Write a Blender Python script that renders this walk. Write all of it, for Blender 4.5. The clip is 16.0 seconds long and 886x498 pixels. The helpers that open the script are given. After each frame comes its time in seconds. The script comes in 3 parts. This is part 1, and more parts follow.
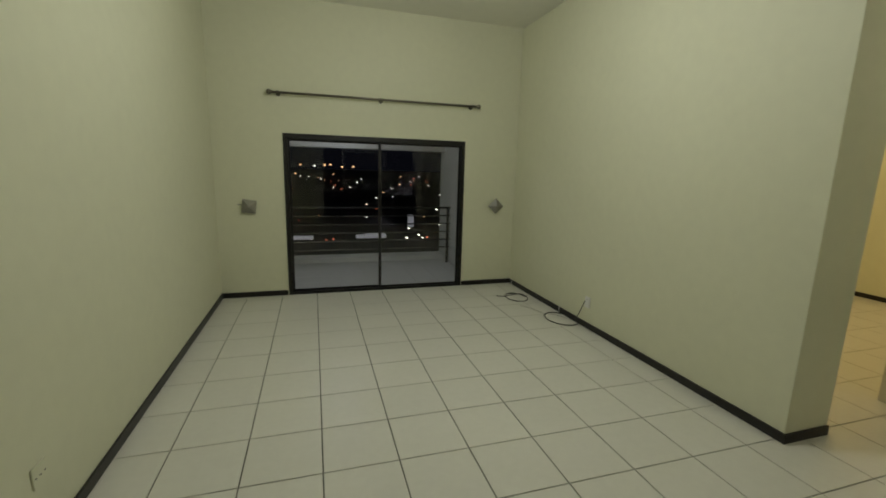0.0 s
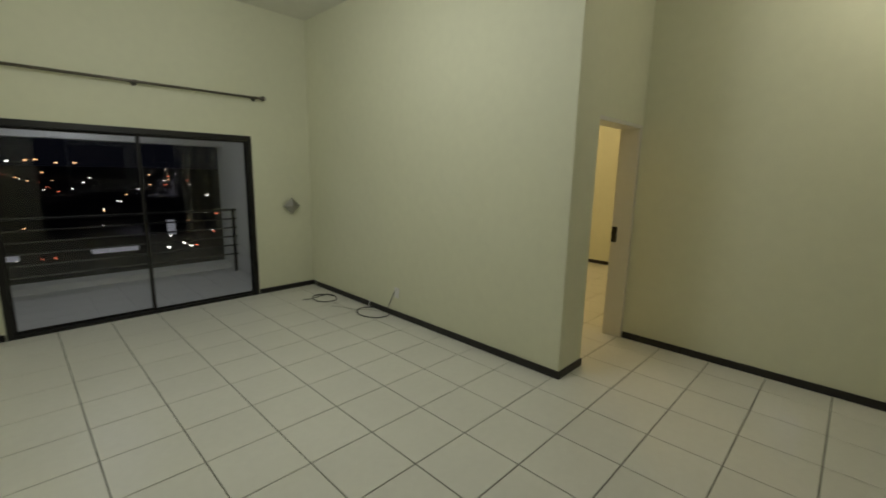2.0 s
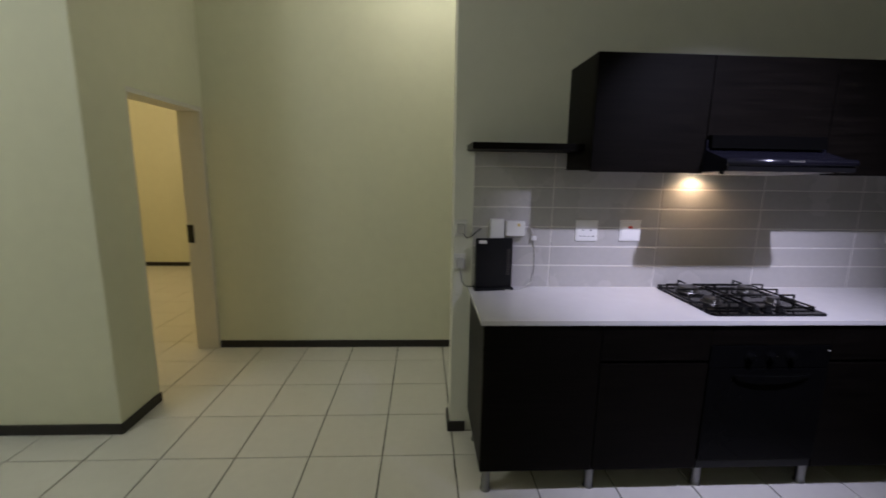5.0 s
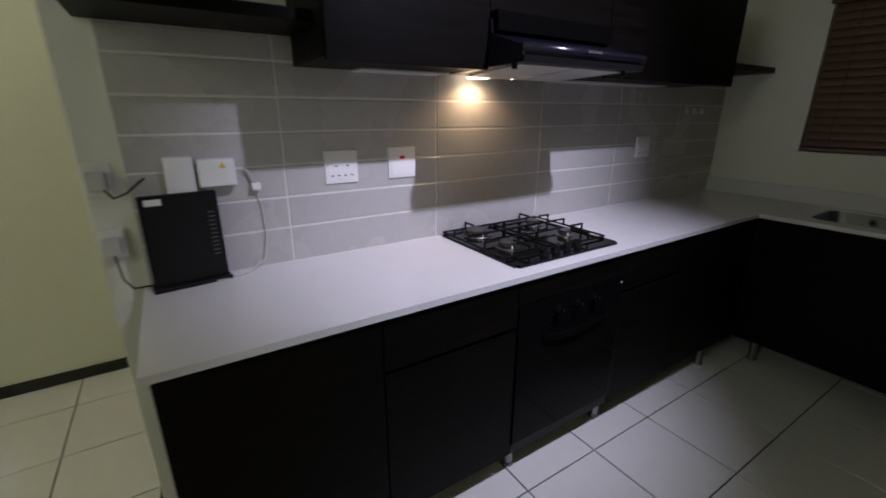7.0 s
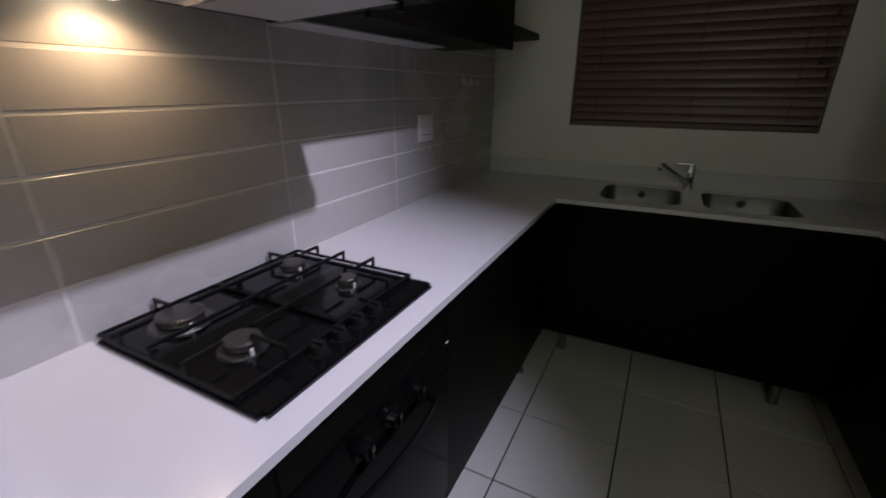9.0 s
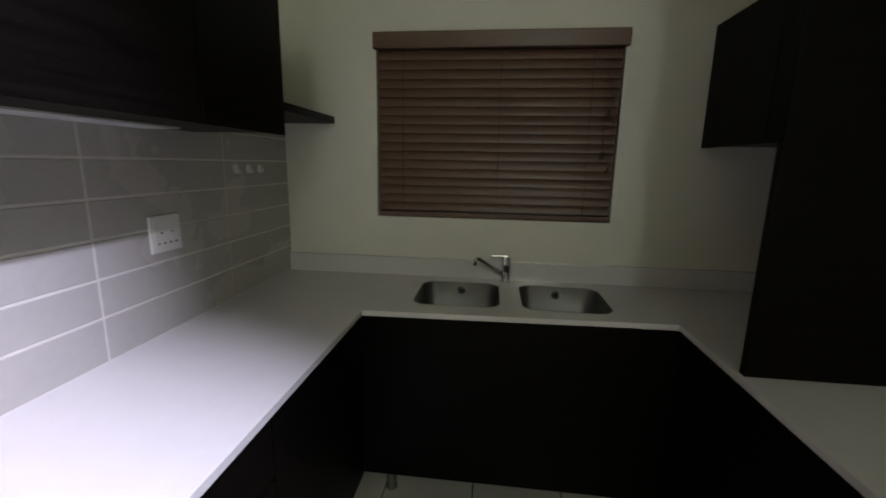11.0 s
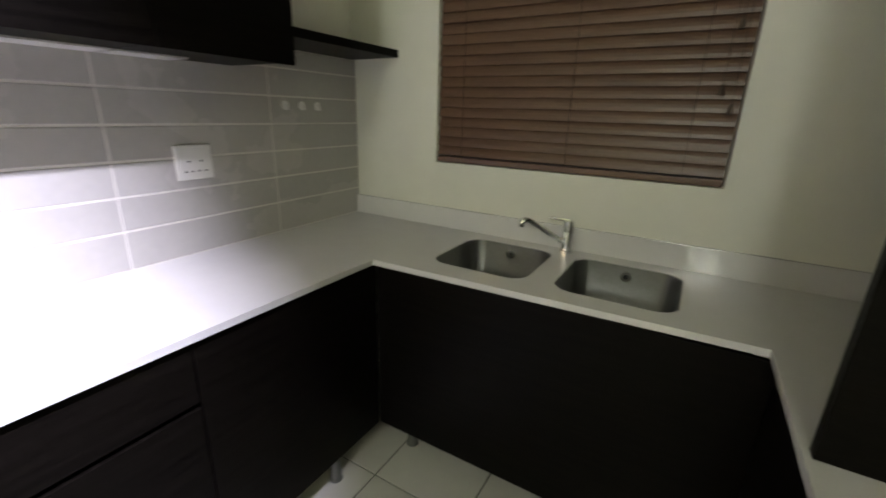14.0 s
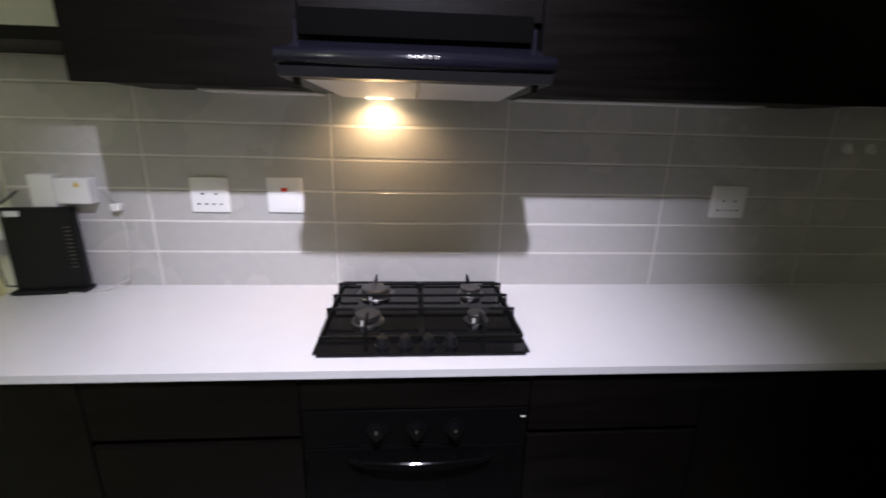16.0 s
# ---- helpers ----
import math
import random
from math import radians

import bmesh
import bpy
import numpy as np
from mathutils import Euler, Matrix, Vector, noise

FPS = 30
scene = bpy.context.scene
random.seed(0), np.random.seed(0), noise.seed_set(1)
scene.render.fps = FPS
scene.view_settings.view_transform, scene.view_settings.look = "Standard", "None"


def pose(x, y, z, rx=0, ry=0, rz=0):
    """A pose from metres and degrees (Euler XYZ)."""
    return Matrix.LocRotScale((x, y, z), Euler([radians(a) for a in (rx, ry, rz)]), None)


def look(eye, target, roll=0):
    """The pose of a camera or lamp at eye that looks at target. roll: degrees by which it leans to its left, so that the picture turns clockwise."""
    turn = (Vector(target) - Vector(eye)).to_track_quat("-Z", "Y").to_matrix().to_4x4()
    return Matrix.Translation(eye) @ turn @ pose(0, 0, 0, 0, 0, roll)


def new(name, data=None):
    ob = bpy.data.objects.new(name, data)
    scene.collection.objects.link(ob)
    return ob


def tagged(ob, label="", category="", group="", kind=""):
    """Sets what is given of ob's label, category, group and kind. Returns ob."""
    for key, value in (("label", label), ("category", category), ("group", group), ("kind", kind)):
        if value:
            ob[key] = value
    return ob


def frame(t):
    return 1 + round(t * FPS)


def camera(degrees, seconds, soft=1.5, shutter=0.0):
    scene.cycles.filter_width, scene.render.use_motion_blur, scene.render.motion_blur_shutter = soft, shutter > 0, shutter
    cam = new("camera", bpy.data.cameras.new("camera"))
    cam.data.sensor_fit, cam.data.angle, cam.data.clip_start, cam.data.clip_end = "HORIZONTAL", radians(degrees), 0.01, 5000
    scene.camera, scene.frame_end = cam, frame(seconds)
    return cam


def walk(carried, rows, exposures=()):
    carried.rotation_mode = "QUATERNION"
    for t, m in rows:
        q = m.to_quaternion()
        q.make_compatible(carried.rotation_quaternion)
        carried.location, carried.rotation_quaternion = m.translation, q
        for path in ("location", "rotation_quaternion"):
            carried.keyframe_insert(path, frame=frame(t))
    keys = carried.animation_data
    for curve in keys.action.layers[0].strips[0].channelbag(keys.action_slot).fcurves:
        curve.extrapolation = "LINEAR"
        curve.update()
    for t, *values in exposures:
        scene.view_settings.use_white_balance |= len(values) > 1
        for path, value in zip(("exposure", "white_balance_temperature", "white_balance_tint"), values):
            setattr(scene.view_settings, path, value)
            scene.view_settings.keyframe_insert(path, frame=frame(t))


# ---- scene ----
cam = camera(92.7, 16.0, soft=1.7, shutter=0.4)
PATH = [
    (0, (0.257, 0.315, 1.55), (0.834, 2.195, 1.186), 1.5),
    (0.5, (0.203, 0.372, 1.538), (0.951, 2.192, 1.181), 1.6),
    (1, (0.148, 0.373, 1.526), (1.071, 2.111, 1.172), 1.4),
    (1.5, (0.118, 0.366, 1.549), (1.271, 1.961, 1.193), 1.2),
    (2, (0.084, 0.421, 1.558), (1.494, 1.794, 1.201), 1.2),
    (2.5, (0.018, 0.468, 1.561), (1.627, 1.601, 1.205), 1.2),
    (3, (0.023, 0.428, 1.568), (1.756, 1.362, 1.215), 0.9),
    (3.5, (0.101, 0.325, 1.566), (1.919, 1.078, 1.211), 0.5),
    (4, (0.251, 0.222, 1.554), (2.146, 0.754, 1.196), 0.6),
    (4.5, (0.42, 0.181, 1.545), (2.373, 0.416, 1.187), 0.8),
    (5, (0.572, 0.144, 1.533), (2.538, 0.049, 1.178), 0.9),
    (7.5, (1.546, -0.382, 1.388), (3.008, -1.567, 0.711), 0.2),
    (8, (1.703, -0.531, 1.371), (3.008, -1.872, 0.664), 0.2),
    (8.5, (1.822, -0.673, 1.388), (2.913, -2.194, 0.683), 0.1),
    (9, (1.882, -0.859, 1.392), (2.742, -2.52, 0.685), -0.0),
    (9.5, (1.91, -1.045, 1.431), (2.583, -2.818, 0.795), 0.3),
    (10, (1.956, -1.197, 1.464), (2.458, -3.087, 1.045), 1.2),
    (12.5, (1.468, -1.612, 1.453), (1.549, -3.572, 1.063), 1.0),
    (13, (1.407, -1.756, 1.444), (1.697, -3.692, 1.037), 1.2),
    (13.5, (1.363, -1.794, 1.423), (1.927, -3.627, 0.855), 1.6),
    (14, (1.363, -1.748, 1.418), (2.32, -3.393, 0.803), 1.7),
    (14.5, (1.39, -1.68, 1.441), (2.703, -3.058, 0.828), 1.8),
    (15, (1.439, -1.62, 1.453), (3.095, -2.596, 0.899), 1.5),
    (15.5, (1.429, -1.531, 1.461), (3.273, -2.08, 0.912), 1.6),
    (16, (1.411, -1.442, 1.469), (3.326, -1.587, 0.91), 1.5),
]
EXPOSURES = [(0, -0.08, 6600, 9), (1.5, -0.08, 6500, 11), (3.0, -0.15, 6250, 13), (4.0, -0.2, 6180, 14), (5.2, -0.15, 6120, 15), (7.3, -0.2, 6220, 13), (9.0, -0.42, 6280, 14), (10.2, 0.05, 6300, 13),
             (12.3, 1.85, 6600, 9), (13.0, 1.92, 6600, 9), (13.5, 2.05, 6600, 9), (14.0, 1.95, 6600, 9), (14.5, 1.8, 6600, 9), (15.5, 1.0, 6600, 8), (16.0, 0.35, 6600, 7)]
LIVING, HALL, SPOT = 40, 12.5, 320
walk(cam, [(t, look(eye, target, roll)) for t, eye, target, roll in PATH], EXPOSURES)

# ---- world and lights ----
world = bpy.data.worlds.new("night")
scene.world = world
world.use_nodes = True
world.node_tree.nodes["Background"].inputs[0].default_value = (0.02, 0.022, 0.035, 1)
world.node_tree.nodes["Background"].inputs[1].default_value = 0.12


def lamp(name, kind, where, power, colour, radius, target=None, angle=60, blend=1.0):
    data = bpy.data.lights.new(name, kind)
    data.energy, data.color, data.shadow_soft_size = power, colour, radius
    ob = new(name, data)
    ob.matrix_world = look(where, target) if target else Matrix.Translation(where)
    if kind == "SPOT":
        data.spot_size, data.spot_blend = radians(angle), blend
    return ob


CEIL = 3.38
lamp("living_light", "POINT", (1.05, 2.95, 2.85), LIVING, (0.965, 1.0, 0.93), 0.28)
lamp("hall_light", "POINT", (3.45, 0.1, 3.12), HALL, (1.0, 0.97, 0.78), 0.08)
lamp("kitchen_spot", "SPOT", (1.10, -1.44, 2.915), SPOT, (0.79, 0.77, 1.0), 0.03, (2.70, -1.37, 0.95), 60, 1.0)
lamp("balcony_light", "POINT", (0.6, 6.7, 2.2), 5.5, (0.95, 0.97, 1.0), 0.08)
lamp("bedroom_light", "POINT", (5.4, 3.9, 2.9), 40, (1.0, 0.75, 0.38), 0.12)
lamp("hood_bulb", "SPOT", (2.805, -1.335, 1.540), 3.4, (1.0, 0.66, 0.36), 0.018, (2.855, -1.335, 1.30), 150, 0.6)


# ---- materials ----
def material(name, colour, rough=0.5, metal=0.0, vary=0.06, scale=6.0, bump=0.0, bump_scale=120.0, spec=0.5, coat=0.0,
             per_object=0.0, stretch=(1, 1, 1), rough_vary=0.0):
    m = bpy.data.materials.new(name)
    m.use_nodes = True
    n, link = m.node_tree.nodes, m.node_tree.links.new
    b = n["Principled BSDF"]
    b.inputs["Metallic"].default_value = metal
    b.inputs["Roughness"].default_value = rough
    b.inputs["Specular IOR Level"].default_value = spec
    b.inputs["Coat Weight"].default_value = coat
    geo = n.new("ShaderNodeNewGeometry")
    mp = n.new("ShaderNodeMapping")
    mp.inputs["Scale"].default_value = stretch
    link(geo.outputs["Position"], mp.inputs["Vector"])
    big, fine = n.new("ShaderNodeTexNoise"), n.new("ShaderNodeTexNoise")
    big.inputs["Scale"].default_value, big.inputs["Detail"].default_value = scale * 0.25, 4
    fine.inputs["Scale"].default_value, fine.inputs["Detail"].default_value = scale * 4, 5
    add = n.new("ShaderNodeMath")
    add.operation = "ADD"
    for t, s in ((big, 0), (fine, 1)):
        link(mp.outputs[0], t.inputs["Vector"])
        link(t.outputs["Fac"], add.inputs[s])
    last = add.outputs[0]
    if per_object:
        info, mul, plus = n.new("ShaderNodeObjectInfo"), n.new("ShaderNodeMath"), n.new("ShaderNodeMath")
        mul.operation, plus.operation = "MULTIPLY_ADD", "ADD"
        link(info.outputs["Random"], mul.inputs[0])
        mul.inputs[1].default_value, mul.inputs[2].default_value = per_object, -per_object / 2
        link(last, plus.inputs[0])
        link(mul.outputs[0], plus.inputs[1])
        last = plus.outputs[0]
    rng = n.new("ShaderNodeMapRange")
    rng.inputs["From Min"].default_value, rng.inputs["From Max"].default_value = 0.6, 1.4
    rng.inputs["To Min"].default_value, rng.inputs["To Max"].default_value = 1 - vary, 1 + vary
    link(last, rng.inputs["Value"])
    mix = n.new("ShaderNodeVectorMath")
    mix.operation = "SCALE"
    mix.inputs[0].default_value = colour
    link(rng.outputs[0], mix.inputs["Scale"])
    link(mix.outputs[0], b.inputs["Base Color"])
    if rough_vary:
        rr = n.new("ShaderNodeMapRange")
        rr.inputs["From Min"].default_value, rr.inputs["From Max"].default_value = 0.3, 0.7
        rr.inputs["To Min"].default_value, rr.inputs["To Max"].default_value = rough - rough_vary, rough + rough_vary
        link(big.outputs["Fac"], rr.inputs["Value"])
        link(rr.outputs[0], b.inputs["Roughness"])
    if bump:
        rel, bp = n.new("ShaderNodeTexNoise"), n.new("ShaderNodeBump")
        rel.inputs["Scale"].default_value, rel.inputs["Detail"].default_value = bump_scale, 4
        bp.inputs["Strength"].default_value, bp.inputs["Distance"].default_value = bump, 0.004
        link(mp.outputs[0], rel.inputs["Vector"])
        link(rel.outputs["Fac"], bp.inputs["Height"])
        link(bp.outputs[0], b.inputs["Normal"])
    return m


def glow(name, colour, strength):
    m = bpy.data.materials.new(name)
    m.use_nodes = True
    b = m.node_tree.nodes["Principled BSDF"]
    b.inputs["Base Color"].default_value = (*colour, 1)
    b.inputs["Emission Color"].default_value = (*colour, 1)
    b.inputs["Emission Strength"].default_value = strength
    return m


def glass_material():
    m = bpy.data.materials.new("pane_glass")
    m.use_nodes = True
    n, link = m.node_tree.nodes, m.node_tree.links.new
    n.remove(n["Principled BSDF"])
    fres, tr, gl, mx = (n.new("ShaderNode" + k) for k in ("Fresnel", "BsdfTransparent", "BsdfGlossy", "MixShader"))
    fres.inputs["IOR"].default_value = 1.5
    tr.inputs["Color"].default_value = (0.95, 0.96, 0.97, 1)
    gl.inputs["Roughness"].default_value = 0.0
    link(fres.outputs[0], mx.inputs[0])
    link(tr.outputs[0], mx.inputs[1])
    link(gl.outputs[0], mx.inputs[2])
    link(mx.outputs[0], n["Material Output"].inputs["Surface"])
    return m


PAINT = material("cream_wall_paint", (0.74, 0.735, 0.57), 0.55, vary=0.03, scale=3, bump=0.12, bump_scale=90, spec=0.35)
KPAINT = material("white_wall_paint", (0.74, 0.735, 0.66), 0.55, vary=0.03, scale=3, bump=0.12, bump_scale=90, spec=0.35)
CEILING = material("ceiling_paint", (0.78, 0.77, 0.68), 0.8, vary=0.03, scale=2, bump=0.1, bump_scale=60)
TILE = material("white_ceramic_tile", (0.74, 0.725, 0.68), 0.32, vary=0.035, scale=5, per_object=0.35, spec=0.4)
GROUT = material("floor_grout", (0.065, 0.072, 0.05), 0.9, vary=0.3, scale=5, bump=0.3)
SKIRT = material("black_skirting", (0.012, 0.010, 0.009), 0.4, vary=0.2, scale=8)
WENGE = material("wenge_laminate", (0.0040, 0.0032, 0.0026), 0.40, vary=0.8, scale=14, bump=0.15, bump_scale=60, stretch=(1.0, 1.0, 16), spec=0.07)
CARCASS = material("pale_carcass_board", (0.55, 0.54, 0.52), 0.5, vary=0.05)
QUARTZ = material("white_quartz", (0.66, 0.65, 0.65), 0.16, vary=0.025, scale=60, rough_vary=0.03)
SPLASH = material("grey_splash_tile", (0.45, 0.435, 0.415), 0.26, vary=0.05, scale=9, bump=0.05, bump_scale=30, per_object=0.25, rough_vary=0.05)
WGROUT = material("white_wall_grout", (0.66, 0.64, 0.60), 0.8, vary=0.08, bump=0.2)
STEEL = material("brushed_steel", (0.27, 0.27, 0.265), 0.36, 0.95, vary=0.1, scale=20, stretch=(1, 12, 1))
CHROME = material("chrome", (0.75, 0.75, 0.76), 0.08, 1.0, vary=0.03)
BLACKGLASS = material("black_glass", (0.004, 0.004, 0.0045), 0.07, vary=0.2, spec=0.25)
BURNER = material("burner_aluminium", (0.14, 0.135, 0.13), 0.34, 0.9, vary=0.12, scale=30)
CAP = material("burner_cap_enamel", (0.035, 0.033, 0.032), 0.34, vary=0.2, scale=30, spec=0.5)
IRON = material("cast_iron", (0.004, 0.004, 0.004), 0.5, vary=0.3, bump=0.3, bump_scale=200, spec=0.2)
BLACKPL = material("black_plastic", (0.007, 0.007, 0.008), 0.45, vary=0.15, bump=0.08, bump_scale=300, spec=0.25)
OVENGLASS = material("oven_glass", (0.003, 0.003, 0.0033), 0.10, vary=0.2, spec=0.07)
MATTE = material("matte_black_metal", (0.0015, 0.0015, 0.0015), 0.7, vary=0.2, spec=0.02)
GLOSSBLACK = material("hood_enamel", (0.007, 0.007, 0.012), 0.2, vary=0.1, spec=0.4)
FILTER = material("hood_filter", (0.62, 0.60, 0.58), 0.4, 0.25, vary=0.08, scale=15)
WHITEPL = material("white_plastic", (0.78, 0.77, 0.75), 0.35, vary=0.03)
REDPL = material("red_plastic", (0.6, 0.03, 0.02), 0.3, vary=0.05)
DARKHOLE = material("dark_slot", (0.02, 0.02, 0.022), 0.6, vary=0.1)
BLIND = material("brown_wood_slat", (0.120, 0.066, 0.043), 0.34, vary=0.25, scale=9, stretch=(1, 12, 12), bump=0.06, bump_scale=40)
CORD = material("brown_cord", (0.06, 0.038, 0.026), 0.8)
BRONZE = material("dark_aluminium", (0.012, 0.011, 0.010), 0.38, 0.2, vary=0.15)
RODM = material("pewter_rod", (0.16, 0.145, 0.12), 0.38, 0.7, vary=0.15, scale=20)
SCONCE = material("pewter_plate", (0.30, 0.29, 0.26), 0.42, 0.6, vary=0.2, scale=25, bump=0.1)
CABLE = material("black_cable", (0.02, 0.02, 0.018), 0.5)
GREYCABLE = material("grey_cable", (0.55, 0.54, 0.5), 0.5)
DOORPAINT = material("white_door_frame", (0.74, 0.71, 0.64), 0.4, vary=0.03, scale=4)
GLASS = glass_material()
CONCRETE = material("balcony_plaster", (0.74, 0.74, 0.73), 0.8, vary=0.08, scale=3, bump=0.2)
GROUND = material("dark_ground", (0.03, 0.032, 0.03), 0.95, vary=0.5, scale=0.4)
BULB = glow("hood_lens", (1.0, 0.82, 0.55), 14.0)


# ---- mesh helpers ----
def mesh(name, bm, mats, smooth=False):
    bmesh.ops.recalc_face_normals(bm, faces=bm.faces)
    me = bpy.data.meshes.new(name)
    bm.to_mesh(me)
    bm.free()
    for m in mats if isinstance(mats, (list, tuple)) else [mats]:
        me.materials.append(m)
    if smooth:
        for p in me.polygons:
            p.use_smooth = True
    return me


def add_box(bm, lo, hi, bevel=0.0, m=None, idx=0):
    size = [max(b - a, 1e-4) for a, b in zip(lo, hi)]
    mid = [(a + b) / 2 for a, b in zip(lo, hi)]
    r = bmesh.ops.create_cube(bm, size=1, matrix=Matrix.LocRotScale(mid, None, size))
    vs = r["verts"]
    fs = list({f for v in vs for f in v.link_faces})
    for f in fs:
        f.material_index = idx
    if m is not None:
        bmesh.ops.transform(bm, matrix=m, verts=vs)
    if bevel:
        es = list({e for v in vs for e in v.link_edges})
        bmesh.ops.bevel(bm, geom=es, offset=min(bevel, 0.45 * min(size)), segments=2, affect="EDGES", profile=0.6)


def add_cyl(bm, a, b, r, r2=None, seg=16, idx=0):
    a, b = Vector(a), Vector(b)
    d = b - a
    q = d.to_track_quat("Z", "Y").to_matrix().to_4x4()
    res = bmesh.ops.create_cone(bm, cap_ends=True, segments=seg, radius1=r, radius2=r if r2 is None else r2, depth=d.length,
                                matrix=Matrix.Translation((a + b) / 2) @ q)
    for f in {f for v in res["verts"] for f in v.link_faces}:
        f.material_index = idx


def add_tube(bm, pts, r, seg=8):
    pts = [Vector(p) for p in pts]
    rings = []
    for i, p in enumerate(pts):
        d = (pts[min(i + 1, len(pts) - 1)] - pts[max(i - 1, 0)]).normalized()
        q = d.to_track_quat("Z", "Y")
        rings.append([bm.verts.new(p + q @ Vector((r * math.cos(k * math.tau / seg), r * math.sin(k * math.tau / seg), 0))) for k in range(seg)])
    for a, b in zip(rings, rings[1:]):
        best = min(range(seg), key=lambda s: sum((a[k].co - b[(k + s) % seg].co).length for k in range(seg)))
        for k in range(seg):
            bm.faces.new((a[k], a[(k + 1) % seg], b[(k + 1 + best) % seg], b[(k + best) % seg]))
    bm.faces.new(rings[0][::-1])
    bm.faces.new(rings[-1])


def add_prism(bm, outline, y0, y1, idx=0):
    """A profile of (x, z) drawn out along y."""
    a = [bm.verts.new((x, y0, z)) for x, z in outline]
    b = [bm.verts.new((x, y1, z)) for x, z in outline]
    k = len(outline)
    fs = [bm.faces.new((a[i], a[(i + 1) % k], b[(i + 1) % k], b[i])) for i in range(k)]
    fs += [bm.faces.new(a[::-1]), bm.faces.new(b)]
    for f in fs:
        f.material_index = idx


def boxes(name, mats, *bs, bevel=0.0):
    bm = bmesh.new()
    for b in bs:
        add_box(bm, b[0], b[1], bevel)
    return new(name, mesh(name, bm, mats))


def part(ob, parent):
    ob.parent = parent
    return ob


def thing(name, at, label, category, group=""):
    return tagged(at if isinstance(at, bpy.types.Object) else base(name, at), label, category, group)


def base(name, at):
    ob = new(name)
    ob.location = at
    ob.empty_display_size = 0.1
    return ob


def structure(ob, label):
    return tagged(ob, label, kind="structure")


# ---- structure ----
WX, NY, EX, KX, BY, HX = -0.815, 5.655, 2.903, 2.89, -3.442, 4.15
DX0, DX1, DZ = -0.07, 2.16, 1.93
structure(boxes("floor", GROUT, ((WX - 0.2, -3.7, -0.15), (7.6, NY + 0.2, -0.006))), "grey grouted floor slab under white ceramic tiles")
structure(boxes("ceiling", CEILING, ((WX - 0.2, -3.7, CEIL), (7.6, NY + 0.2, CEIL + 0.15))), "off-white painted flat ceiling")
structure(boxes("wall_west", PAINT, ((WX - 0.2, -1.4, 0), (WX, NY, CEIL))), "cream painted plaster wall")
structure(boxes("wall_north", PAINT, ((WX - 0.2, NY, 0), (DX0, NY + 0.2, CEIL)), ((DX1, NY, 0), (7.6, NY + 0.2, CEIL)),
                ((DX0, NY, DZ), (DX1, NY + 0.2, CEIL))), "cream plaster wall around the sliding door")
structure(boxes("wall_east", PAINT, ((EX, 1.895, 0), (3.265, NY, CEIL)), bevel=0.006), "cream plaster wall ending in a pier")
structure(boxes("wall_lintel", PAINT, ((3.265, 1.9, 2.01), (HX, 2.07, CEIL))), "cream plaster wall above the bedroom doorway")
structure(boxes("wall_hall", PAINT, ((HX, -2.5, 0), (HX + 0.12, 2.07, CEIL))), "cream plaster wall of the hall")
structure(boxes("wall_hall_end", PAINT, ((3.04, -2.62, 0), (HX + 0.12, -2.5, CEIL))), "cream plaster wall closing the hall")
structure(boxes("wall_bedroom_far", PAINT, ((7.38, 1.95, 0), (7.6, NY, CEIL))), "cream plaster wall of the bedroom")
structure(boxes("wall_bedroom_south", PAINT, ((HX + 0.12, 1.95, 0), (7.38, 2.07, CEIL))), "cream plaster wall of the bedroom")
structure(boxes("wall_kitchen_east", KPAINT, ((KX, BY, 0), (3.04, -0.024, CEIL)), bevel=0.006), "off-white plaster wall behind the hob")
W0, W1, WZ0, WZ1 = 1.268, 2.40, 1.20, 2.04
structure(boxes("wall_south", KPAINT, ((0.3, BY - 0.2, 0), (W0, BY, CEIL)), ((W1, BY - 0.2, 0), (3.04, BY, CEIL)),
                ((W0, BY - 0.2, 0), (W1, BY, WZ0)), ((W0, BY - 0.2, WZ1), (W1, BY, CEIL))), "off-white plaster wall around the kitchen window")
structure(boxes("wall_kitchen_west", KPAINT, ((0.3, BY, 0), (0.53, -1.2, CEIL))), "off-white plaster wall beside the tall cupboard")
structure(boxes("wall_back", PAINT, ((WX - 0.2, -1.4, 0), (0.3, -1.2, CEIL))), "cream plaster wall closing the living room")


def skirting(name, *bs):
    return structure(boxes(name, SKIRT, *bs, bevel=0.003), "black painted low skirting board")


H = 0.062
skirting("baseboard_west", ((WX, -1.2, 0), (WX + 0.014, NY, H)))
skirting("baseboard_north", ((WX + 0.014, NY - 0.014, 0), (DX0 - 0.01, NY, H)), ((DX1 + 0.01, NY - 0.014, 0), (EX - 0.014, NY, H)))
skirting("baseboard_east", ((EX - 0.014, 1.881, 0), (EX, NY, H)), ((EX, 1.881, 0), (3.265, 1.895, H)))
skirting("baseboard_hall", ((HX - 0.014, -2.5, 0), (HX, 1.90, H)))
skirting("baseboard_kitchen", ((KX - 0.014, -0.115, 0), (KX, -0.010, H)), ((KX, -0.024, 0), (3.04, -0.010, H)))
skirting("baseboard_bedroom", ((7.366, 2.07, 0), (7.38, NY, H)))
structure(boxes("door_frame", DOORPAINT, ((HX - 0.035, 1.902, 0), (HX - 0.002, 2.085, 1.978)), ((3.267, 1.902, 1.978), (HX - 0.002, 2.085, 2.01)),
                ((3.267, 1.91, 0), (3.295, 2.085, 1.978)), bevel=0.004), "white painted door frame without a door")
